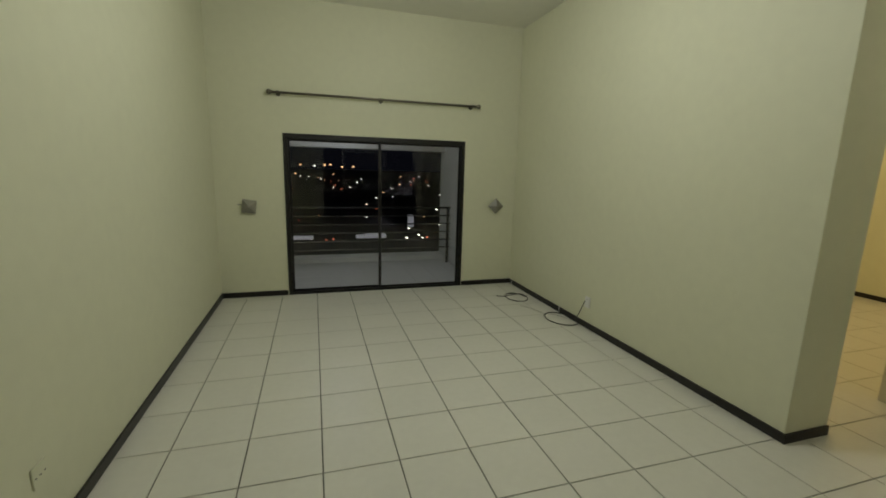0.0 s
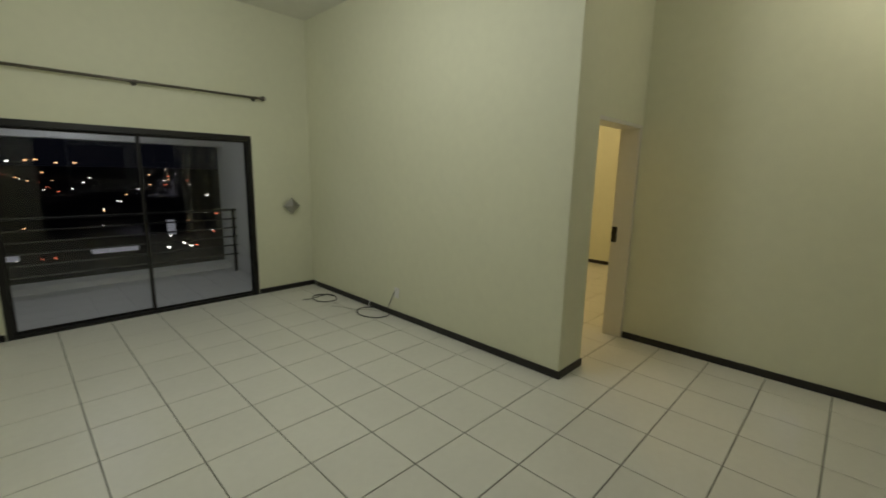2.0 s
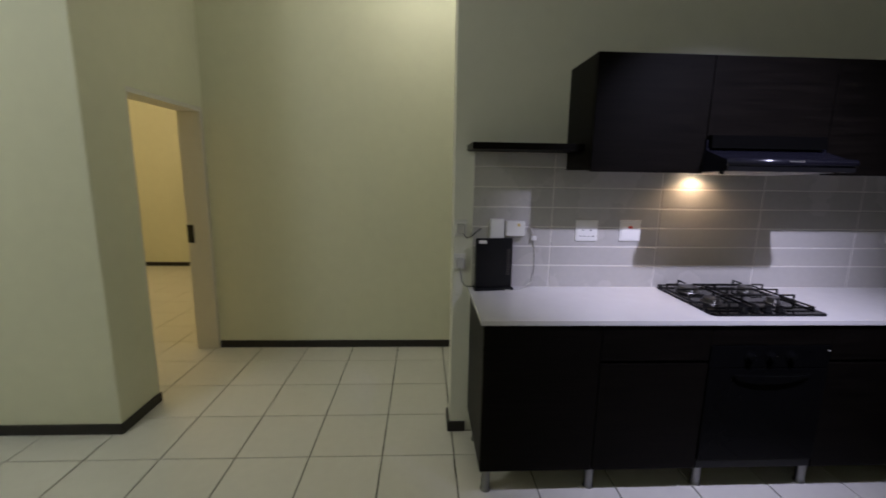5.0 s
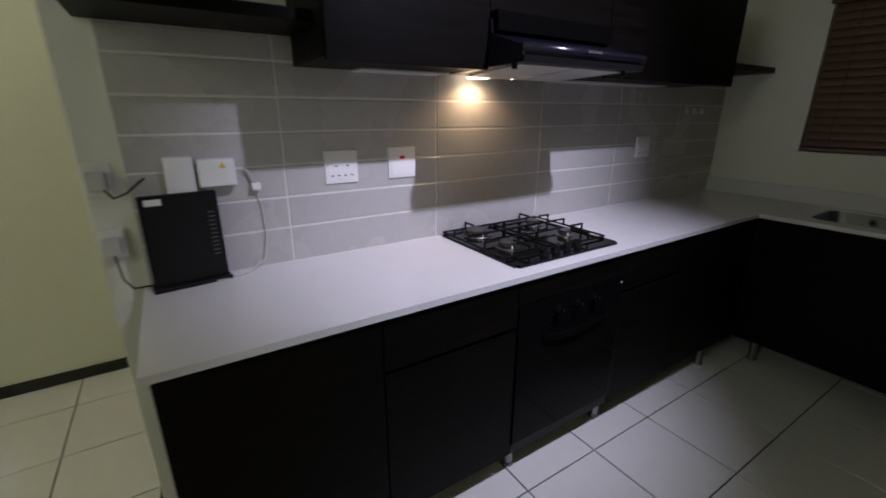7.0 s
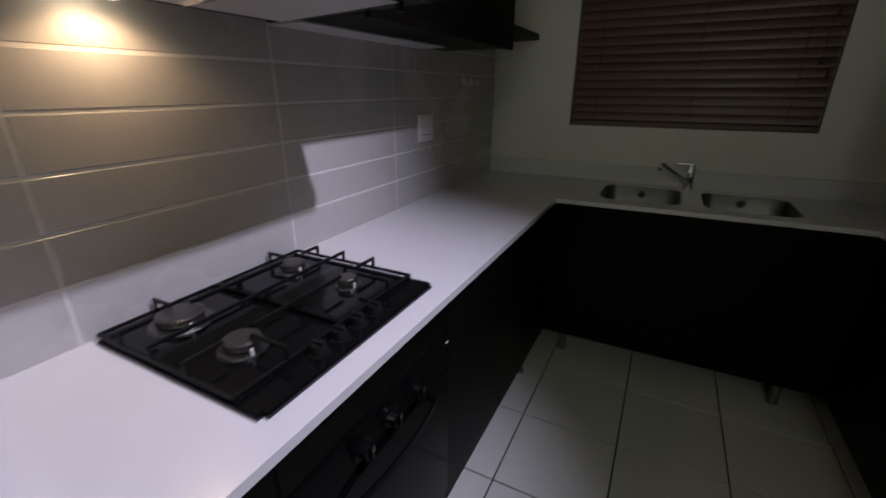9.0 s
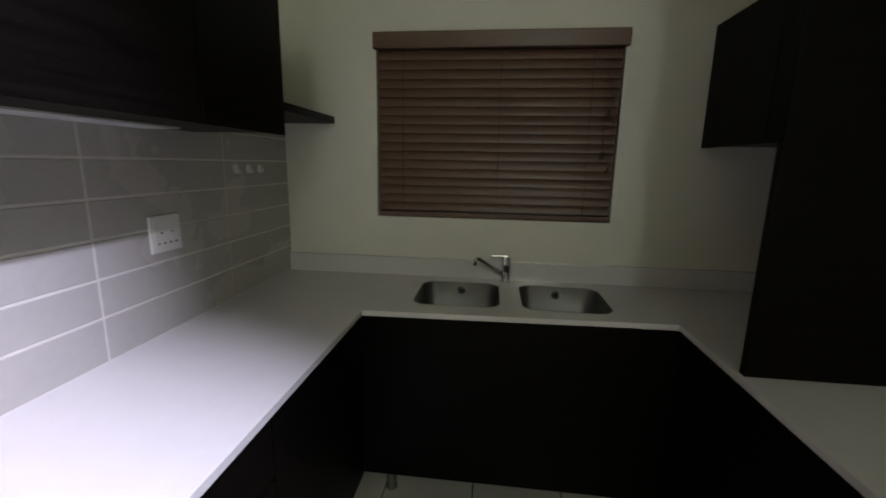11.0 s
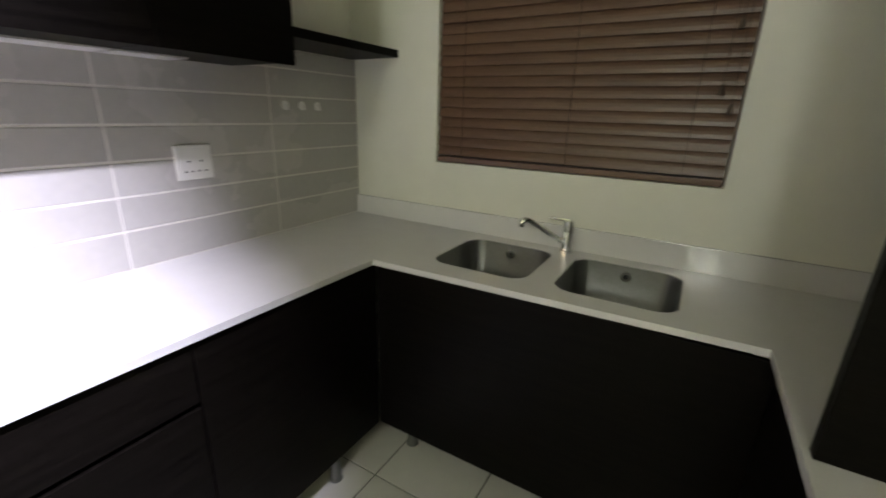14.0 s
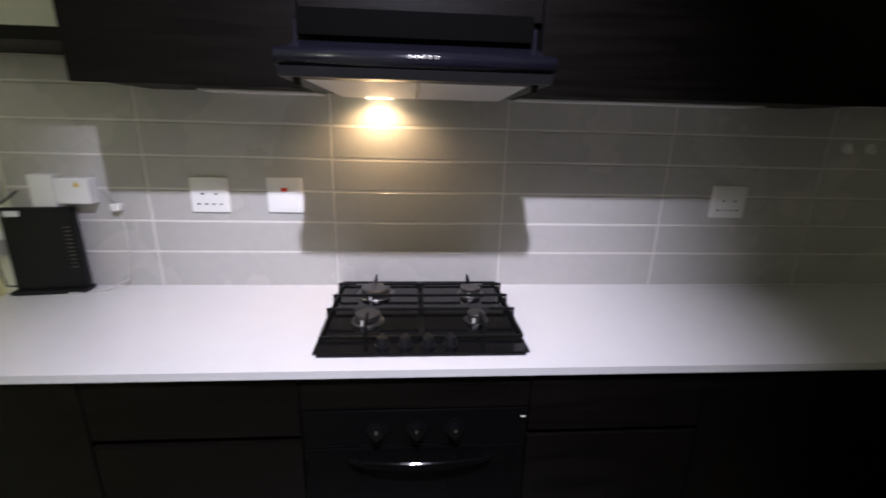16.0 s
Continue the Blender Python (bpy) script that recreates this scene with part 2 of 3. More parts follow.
strike = boxes("strike_plate", BRONZE, ((HX - 0.038, 2.03, 0.93), (HX - 0.034, 2.082, 1.08)), bevel=0.001)
tagged(strike, "dark metal strike plate set in the door frame", "strike plate")


# balcony beyond the sliding door
structure(boxes("balcony_floor", CONCRETE, ((-3.0, NY + 0.2, -0.2), (3.0, 7.75, -0.012))), "grey tiled balcony floor at night")
structure(boxes("balcony_ceiling", CONCRETE, ((-3.0, NY + 0.2, 2.35), (3.0, 7.75, 2.5)), ((-3.0, 7.5, 1.872), (3.0, 7.75, 2.35))), "grey plaster balcony ceiling with a front beam")
structure(boxes("balcony_wall", CONCRETE, ((2.46, NY + 0.2, 0), (2.64, 7.75, 2.35)), ((-1.9, NY + 0.2, 0), (-1.7, 7.75, 2.35))), "grey plaster side walls of the balcony")
structure(boxes("ground", GROUND, ((-900, 8.5, -7.2), (900, 2500, -7.0))), "dark ground outside at night")
bm = bmesh.new()
for k in range(6):
    z = 0.27 + 0.134 * k
    add_tube(bm, [(-1.7, 7.12, z), (2.46, 7.12, z)], 0.011 if k < 5 else 0.018)
for x in (-1.66, 2.42):
    add_box(bm, (x - 0.018, 7.125, -0.012), (x + 0.018, 7.16, 0.95), 0.003)
tagged(new("balcony_railing", mesh("balcony_railing", bm, BRONZE)), "dark metal balcony railing of horizontal bars", "railing")

bm = bmesh.new()
for i in range(13):
    for j in range(5):
        x, y = -1.69 + 0.33 * i, NY + 0.21 + 0.33 * j
        add_box(bm, (x, y, -0.012), (min(x + 0.322, 2.455), min(y + 0.322, 7.42), -0.004))
add_box(bm, (-1.69, 7.44, -0.012), (2.455, 7.745, 0.075), 0.006)
tagged(part(new("balcony_tiles", mesh("balcony_tiles", bm, CONCRETE)), bpy.data.objects["balcony_floor"]), "grey balcony floor tiles with a low kerb", kind="stuff")
rng = random.Random(4)
bm = bmesh.new()
cols = [glow("street_light_white", (1.0, 0.93, 0.85), 5.0), glow("street_light_amber", (1.0, 0.5, 0.22), 4.0), glow("street_light_red", (1.0, 0.2, 0.1), 2.0)]


def city_light(x, y, z, s, idx):
    add_box(bm, (x - s, y - 0.3, z - s * 0.7), (x + s, y + 0.3, z + s * 0.7), idx=idx)


for k in range(120):
    drop = min(0.012 + rng.expovariate(22), 0.16)
    d = min(rng.uniform(5.0, 8.0) / drop, 380)
    u = rng.uniform(-0.3, 0.5)
    city_light(u * d, d, 1.5 - drop * d, rng.uniform(0.0005, 0.0011) * d, rng.choice((0, 0, 0, 1, 1, 2)))
for u in range(9):
    city_light((-0.09 + 0.022 * u + rng.uniform(-0.006, 0.006)) * 400, 400, 3.0 + rng.uniform(-1.5, 1.5), 0.6, rng.choice((0, 1, 1)))
tagged(new("city_lights", mesh("city_lights", bm, cols)), "small white and amber lamps of a distant town at night", "city lights", kind="stuff")
# glowing boxes stand in for pools of light on pavement and a lit doorway
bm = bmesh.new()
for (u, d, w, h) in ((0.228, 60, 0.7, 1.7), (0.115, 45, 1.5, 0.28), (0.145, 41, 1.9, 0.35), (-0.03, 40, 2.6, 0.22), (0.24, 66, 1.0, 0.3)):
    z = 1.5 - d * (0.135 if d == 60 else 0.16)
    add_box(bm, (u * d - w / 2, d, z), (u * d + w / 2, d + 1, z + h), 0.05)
tagged(new("light_patches", mesh("light_patches", bm, glow("light_patch_glow", (0.8, 0.8, 0.85), 0.2))), "glowing boxes imitating pools of light on pavement and a lit doorway", "buildings", kind="stuff")


# ---- sliding door ----
def sliding_door():
    root = thing("sliding_door", (0, 0, 0), "closed sliding glass door in a dark aluminium frame", "sliding door")
    root["kind"] = "structure"
    y0, y1 = NY + 0.02, NY + 0.10
    part(boxes("frame", BRONZE, ((DX0, NY - 0.012, 0), (DX0 + 0.05, y1, DZ)), ((DX1 - 0.05, NY - 0.012, 0), (DX1, y1, DZ)),
               ((DX0 + 0.05, NY - 0.012, DZ - 0.06), (DX1 - 0.05, y1, DZ)), ((DX0 + 0.05, NY - 0.012, 0), (DX1 - 0.05, y1, 0.03)), bevel=0.003), root)
    xm = 1.055
    for a, b, y in ((DX0 + 0.05, xm + 0.02, y0 + 0.03), (xm - 0.02, DX1 - 0.05, y0)):
        leaf = part(boxes("leaf", BRONZE, ((a, y, 0.03), (a + 0.022, y + 0.025, DZ - 0.06)), ((b - 0.022, y, 0.03), (b, y + 0.025, DZ - 0.06)),
                          ((a + 0.022, y, 0.03), (b - 0.022, y + 0.025, 0.05)), ((a + 0.022, y, DZ - 0.08), (b - 0.022, y + 0.025, DZ - 0.06)), bevel=0.002), root)
        pane = part(boxes("pane", GLASS, ((a + 0.02, y + 0.010, 0.045), (b - 0.02, y + 0.016, DZ - 0.075))), leaf)
        pane.visible_shadow = False
    part(boxes("lock", BLACKPL, ((DX1 - 0.075, y0 - 0.014, 0.93), (DX1 - 0.055, y0 - 0.002, 1.08)), bevel=0.004), root)


sliding_door()


def curtain_rod():
    y, z = NY - 0.065, 2.364
    root = thing("curtain_rod", (0, 0, 0), "pewter curtain rod with ball finials on wall brackets", "curtain rod")
    bm = bmesh.new()
    add_cyl(bm, (-0.15, y, z), (2.265, y, z), 0.0135)
    part(new("rod", mesh("rod", bm, RODM, True)), root)
    for x, s in ((-0.15, -1), (2.265, 1)):
        bm = bmesh.new()
        add_cyl(bm, (x, y, z), (x + 0.02 * s, y, z), 0.018)
        bmesh.ops.create_uvsphere(bm, u_segments=16, v_segments=10, radius=0.029, matrix=Matrix.Translation((x + 0.04 * s, y, z)))
        part(new("finial", mesh("finial", bm, RODM, True)), root)
    for x in (-0.10, 1.06, 2.215):
        bm = bmesh.new()
        add_cyl(bm, (x, y, z - 0.012), (x, NY, z - 0.012), 0.008)
        add_cyl(bm, (x, NY - 0.008, z - 0.012), (x, NY, z - 0.012), 0.024)
        add_cyl(bm, (x - 0.012, y, z), (x + 0.012, y, z), 0.018)
        part(new("bracket", mesh("bracket", bm, RODM)), root)


curtain_rod()


def wall_sconce(x, z, turn):
    root = thing("wall_lamp", (x, NY, z), "square pewter wall lamp plate, unlit", "wall lamp", "wall lamps beside the sliding door")
    bm = bmesh.new()
    add_cyl(bm, (0, 0, 0), (0, -0.05, 0), 0.02)
    part(new("stem", mesh("stem", bm, SCONCE)), root)
    bm = bmesh.new()
    s = 0.075
    vs = [bm.verts.new(p) for p in ((-s, -0.05, -s), (s, -0.05, -s), (s, -0.05, s), (-s, -0.05, s), (0, -0.085, 0))]
    bk = [bm.verts.new((p.co.x, -0.045, p.co.z)) for p in vs[:4]]
    for i in range(4):
        bm.faces.new((vs[i], vs[(i + 1) % 4], vs[4]))
        bm.faces.new((bk[i], bk[(i + 1) % 4], vs[(i + 1) % 4], vs[i]))
    bm.faces.new(bk)
    bmesh.ops.transform(bm, matrix=pose(0, 0, 0, 0, turn, 0), verts=bm.verts)
    add_cyl(bm, (-0.12, -0.06, 0.02), (-0.02, -0.06, 0.02), 0.006) if turn < 20 else None
    part(new("plate", mesh("plate", bm, SCONCE)), root)


wall_sconce(-0.46, 1.09, 8)
wall_sconce(2.615, 1.095, 45)


def cable_coil(name, centre, r, turns, mat, seed, tail=()):
    g = random.Random(seed)
    pts = []
    for k in range(int(turns * 18)):
        a = k * math.tau / 18
        rr = r * (1 + g.uniform(-0.05, 0.05) + 0.04 * k / 18)
        pts.append((centre[0] + rr * math.cos(a) * 0.75, centre[1] + rr * math.sin(a), 0.006 + 0.003 * (k // 18)))
    pts += list(tail)
    bm = bmesh.new()
    add_tube(bm, pts, 0.0042, 6)
    return tagged(new(name, mesh(name, bm, mat, True)), "loosely coiled thin cable lying on the floor tiles", "cable")


cable_coil("cable", (2.66, 4.95, 0), 0.17, 2.2, CABLE, 1, [(2.52, 5.02, 0.006), (2.44, 5.06, 0.006)])
cable_coil("cable", (2.78, 4.12, 0), 0.20, 2.1, CABLE, 2, [(2.86, 3.97, 0.05), (2.875, 3.93, 0.14), (2.885, 3.89, 0.24), (2.90, 3.86, 0.305), (2.912, 3.855, 0.305)])
bm = bmesh.new()
add_tube(bm, [(2.55 + 0.03 * k, 4.62 - 0.05 * k + 0.04 * math.sin(k * 0.9), 0.005) for k in range(12)], 0.003, 6)
tagged(new("cable", mesh("cable", bm, GREYCABLE, True)), "pale thin cable lying on the floor tiles", "cable")
for y in (5.55, 4.33):
    tagged(boxes("cable_clip", WHITEPL, ((EX - 0.018, y - 0.006, 0.005), (EX - 0.0145, y + 0.006, 0.085)), bevel=0.001), "white strip over the skirting board", "cable clip", "clips on the skirting board")


def wall_socket(x, y, z, w, h, label, holes=(), red=False, grp="sockets"):
    root = thing("wall_socket", (x, y, z), label, "socket", grp)
    bm = bmesh.new()
    add_box(bm, (-0.011, -w / 2, -h / 2), (0, w / 2, h / 2), 0.004)
    add_box(bm, (-0.0125, -w / 2 + 0.012, -h / 2 + 0.012), (-0.010, w / 2 - 0.012, h / 2 - 0.012), 0.001)
    part(new("plate", mesh("plate", bm, WHITEPL)), root)
    for a, b in holes:
        part(boxes("slot", DARKHOLE, ((-0.0135, a - 0.0042, b - 0.0026), (-0.012, a + 0.0042, b + 0.0026)), bevel=0.001), root)
    if red:
        part(boxes("switch", REDPL, ((-0.016, -0.011, 0.014), (-0.012, 0.011, 0.026)), bevel=0.002), root)


wall_socket(EX, 3.845, 0.268, 0.075, 0.115, "white cable outlet plate on the cream wall", ((0, 0.03),))


root = thing("wall_socket", (WX, 2.18, 0.335), "cream painted outlet plate low on the wall", "socket")
part(boxes("plate", PAINT, ((0, -0.045, -0.045), (0.008, 0.045, 0.045)), bevel=0.003), root)
for dy in (-0.03, 0.0, 0.03):
    part(boxes("slot", DARKHOLE, ((0.0075, dy - 0.004, -0.006), (0.0088, dy + 0.004, 0.0))), root)


# ---- kitchen ----
TOPZ, TX = 0.902, 2.877
bm = bmesh.new()


def slab_plan(bm):
    """The U-shaped top with two sink openings, as boxes that meet end to end."""
    z0, z1 = TOPZ - 0.021, TOPZ
    sy0, sy1 = -3.352, -2.985
    for a, b in (((2.311, -2.860), (TX, -0.112)), ((0.5, -2.860), (1.128, -1.45)),
                 ((0.5, BY), (1.33, -2.860)), ((2.14, BY), (TX, -2.860)), ((1.33, BY), (2.14, sy0)), ((1.33, sy1), (2.14, -2.860)), ((1.69, sy0), (1.78, sy1))):
        add_box(bm, (a[0], a[1], z0), (b[0], b[1], z1))
    bmesh.ops.remove_doubles(bm, verts=bm.verts, dist=1e-4)
    for v in bm.verts:
        if abs(v.co.y + 2.860) < 1e-3:
            v.co.y = -2.872 - 0.036 * (2.311 - v.co.x)


slab_plan(bm)
counter = thing("countertop", (0, 0, 0), "U-shaped white quartz kitchen countertop with an upstand", "countertop")
part(new("slab", mesh("slab", bm, QUARTZ)), counter)
part(boxes("upstand", QUARTZ, ((0.5, BY, TOPZ), (TX, BY + 0.018, TOPZ + 0.092)), bevel=0.002), counter)


def sink_bowl(x0, x1):
    root = thing("sink", (0, 0, 0), "undermounted stainless steel sink bowl with overflow hole", "sink", "pair of sink bowls")
    y0, y1, zt, depth, r = -3.350, -2.987, TOPZ - 0.003, 0.17, 0.06

    def ring(inset, z, rad):
        out = []
        for cx, cy, a0 in ((x1 - inset - rad, y1 - inset - rad, 0), (x0 + inset + rad, y1 - inset - rad, 90), (x0 + inset + rad, y0 + inset + rad, 180), (x1 - inset - rad, y0 + inset + rad, 270)):
            for k in range(6):
                a = radians(a0 + 18 * k)
                out.append(bm.verts.new((cx + rad * math.cos(a), cy + rad * math.sin(a), z)))
        return out
    bm = bmesh.new()
    rings = [ring(0.0, zt, r), ring(0.008, zt - depth + 0.03, r), ring(0.02, zt - depth + 0.006, r), ring(0.05, zt - depth, r)]
    for a, b in zip(rings, rings[1:]):
        for k in range(24):
            bm.faces.new((a[k], a[(k + 1) % 24], b[(k + 1) % 24], b[k]))
    bm.faces.new(rings[-1])
    part(new("bowl", mesh("bowl", bm, STEEL, True)), root)
    xm = (x0 + x1) / 2
    bm = bmesh.new()
    add_cyl(bm, (xm, y0 + 0.002, zt - 0.036), (xm, y0 + 0.014, zt - 0.036), 0.019)
    part(new("overflow", mesh("overflow", bm, CHROME)), root)
    bm = bmesh.new()
    add_cyl(bm, (xm, y0 + 0.012, zt - 0.036), (xm, y0 + 0.0165, zt - 0.036), 0.009)
    part(new("hole", mesh("hole", bm, DARKHOLE)), root)
    # stone lip that rounds the corners of the opening
    for cx, cy, sx, sy in ((x0, y0, 1, 1), (x1, y0, -1, 1), (x0, y1, 1, -1), (x1, y1, -1, -1)):
        bm = bmesh.new()
        pts = [(cx - 0.004 * sx, cy - 0.004 * sy)] + [(cx + sx * (r - r * math.sin(radians(15 * k))), cy + sy * (r - r * math.cos(radians(15 * k)))) for k in range(7)]
        lo = [bm.verts.new((px, py, TOPZ - 0.02)) for px, py in pts]
        hi = [bm.verts.new((px, py, TOPZ - 0.0005)) for px, py in pts]
        n = len(pts)
        bm.faces.new(lo), bm.faces.new(hi)
        for k in range(n):
            bm.faces.new((lo[k], lo[(k + 1) % n], hi[(k + 1) % n], hi[k]))
        part(new("corner", mesh("corner", bm, QUARTZ)), root)


sink_bowl(1.782, 2.138)
sink_bowl(1.332, 1.688)


def tap():
    root = thing("tap", (1.748, -3.385, TOPZ), "chrome single-lever sink mixer tap with slanting spout", "tap")
    bm = bmesh.new()
    add_cyl(bm, (0, 0, 0), (0, 0, 0.008), 0.028, seg=24)
    add_cyl(bm, (0, 0, 0.008), (0, 0, 0.085), 0.021, seg=24)
    add_cyl(bm, (0, 0, 0.087), (0, 0, 0.125), 0.0215, 0.019, seg=24)
    part(new("body", mesh("body", bm, CHROME)), root)
    bm = bmesh.new()
    add_tube(bm, [(0.005, 0.005, 0.035), (0.05, 0.04, 0.07), (0.10, 0.085, 0.112), (0.125, 0.11, 0.132), (0.14, 0.122, 0.134), (0.146, 0.127, 0.125), (0.146, 0.127, 0.108)], 0.0105, 12)
    part(new("spout", mesh("spout", bm, CHROME, True)), root)
    bm = bmesh.new()
    add_box(bm, (-0.008, -0.008, 0.124), (0.075, 0.008, 0.134), 0.004)
    part(new("lever", mesh("lever", bm, CHROME)), root)


tap()


def leg(x, y, parent):
    bm = bmesh.new()
    add_cyl(bm, (x, y, 0.0), (x, y, 0.012), 0.027, 0.024)
    add_cyl(bm, (x, y, 0.012), (x, y, 0.16), 0.0215)
    part(new("leg", mesh("leg", bm, STEEL, False)), parent)


def base_unit(lo, hi, fronts, legs, label, axis="x", face=1, top=TOPZ - 0.022):
    """A carcass from lo to hi (x, y), with front boards (a, b, z0, z1) along its open side."""
    root = thing("base_cabinet", (0, 0, 0), label, "cabinet", "kitchen base cabinets")
    part(boxes("body", WENGE, ((lo[0], lo[1], 0.158), (hi[0], hi[1], top)), bevel=0.001), root)
    for a, b, z0, z1 in fronts:
        if axis == "x":
            f = ((lo[0] - 0.018, a + 0.0015, z0), (lo[0] - 0.001, b - 0.0015, z1)) if face < 0 else ((hi[0] + 0.001, a + 0.0015, z0), (hi[0] + 0.018, b - 0.0015, z1))
        else:
            f = ((a + 0.0015, hi[1] + 0.001, z0), (b - 0.0015, hi[1] + 0.018, z1))
        part(boxes("door" if z1 - z0 > 0.3 else "drawer", WENGE, f, bevel=0.0015), root)
    for x, y in legs:
        leg(x, y, root)


FZ = TOPZ - 0.030
base_unit((2.344, -0.66), (TX, -0.127), ((-0.66, -0.127, 0.155, FZ),), ((2.405, -0.171), (2.80, -0.171)), "dark wenge base cabinet with plain door on steel legs", face=-1)
base_unit((2.344, -1.166), (TX, -0.662), ((-1.166, -0.662, 0.155, 0.690), (-1.166, -0.662, 0.708, FZ)), ((2.415, -0.690),), "dark wenge base cabinet with slot-handled drawer on steel legs", face=-1)
base_unit((2.344, -2.215), (TX, -1.745), ((-2.215, -1.745, 0.155, 0.690), (-2.215, -1.745, 0.708, FZ)), ((2.42, -1.80),), "dark wenge base cabinet with slot-handled drawer on steel legs", face=-1)
base_unit((2.344, -2.905), (TX, -2.217), ((-2.910, -2.217, 0.155, FZ),), ((2.385, -2.70),), "dark wenge corner base cabinet on steel legs", face=-1)
base_unit((1.092, BY + 0.02), (2.333, -2.930), ((1.092, 2.3275, 0.155, FZ),), ((2.235, -3.025), (1.24, -3.025)), "dark wenge sink cabinet with plain fronts on steel legs", axis="y", top=0.70)
base_unit((0.532, -2.88), (1.09, -1.47), ((-2.905, -2.15, 0.155, FZ), (-2.15, -1.47, 0.155, FZ)), ((1.04, -2.3), (1.04, -1.55)), "dark wenge base cabinet below the return counter", face=1)


def oven():
    root = thing("oven", (0, 0, 0), "black built-in electric oven with three knobs", "oven")
    y0, y1, xf = -1.743, -1.168, 2.327
    part(boxes("body", BLACKPL, ((2.344, y0, 0.158), (TX - 0.1, y1, TOPZ - 0.022))), root)
    part(boxes("filler", WENGE, ((xf, y0, 0.781), (2.343, y1, FZ)), bevel=0.001), root)
    leg(2.42, -1.246, root)
    part(boxes("control_panel", OVENGLASS, ((xf - 0.004, y0 + 0.002, 0.672), (2.343, y1 - 0.002, 0.778)), bevel=0.002), root)
    part(boxes("door", OVENGLASS, ((xf - 0.006, y0 + 0.002, 0.20), (2.343, y1 - 0.002, 0.668)), bevel=0.003), root)
    part(boxes("plinth", BLACKPL, ((xf, y0 + 0.002, 0.155), (2.343, y1 - 0.002, 0.195)), bevel=0.002), root)
    for y in (-1.355, -1.455, -1.553):
        bm = bmesh.new()
        add_cyl(bm, (xf - 0.004, y, 0.727), (xf - 0.010, y, 0.727), 0.026, seg=24)
        add_cyl(bm, (xf - 0.010, y, 0.727), (xf - 0.030, y, 0.727), 0.018, 0.016, seg=24)
        add_box(bm, (xf - 0.036, y - 0.004, 0.712), (xf - 0.028, y + 0.004, 0.744), 0.002)
        part(new("knob", mesh("knob", bm, BLACKGLASS)), root)
        part(boxes("marker", CHROME, ((xf - 0.0375, y - 0.0022, 0.734), (xf - 0.0345, y + 0.0022, 0.745)), bevel=0.0008), root)
    # a shallow bowed strip with two stand-offs
    bm = bmesh.new()
    n, ya, yb = 14, -1.285, -1.648
    rows = []
    for k in range(n + 1):
        q = k / n
        bow = math.sin(math.pi * q) ** 0.6
        y, x, drop = ya + (yb - ya) * q, xf - 0.016 - 0.020 * bow, 0.010 + 0.012 * bow
        rows.append([bm.verts.new(p) for p in ((x, y, 0.646), (x - 0.004, y, 0.643), (x - 0.004, y, 0.645 - drop), (x, y, 0.643 - drop), (x + 0.006, y, 0.644 - drop / 2))])
    for p, q in zip(rows, rows[1:]):
        for k in range(5):
            bm.faces.new((p[k], p[(k + 1) % 5], q[(k + 1) % 5], q[k]))
    bm.faces.new(rows[0]), bm.faces.new(rows[-1])
    for y in (ya - 0.012, yb + 0.012):
        add_box(bm, (xf - 0.022, y - 0.006, 0.632), (xf - 0.004, y + 0.006, 0.645), 0.002)
    part(new("handle", mesh("handle", bm, OVENGLASS)), root)
    part(boxes("indicator", CARCASS, ((xf - 0.006, -1.738, 0.752), (xf - 0.0035, -1.724, 0.755))), root)


oven()


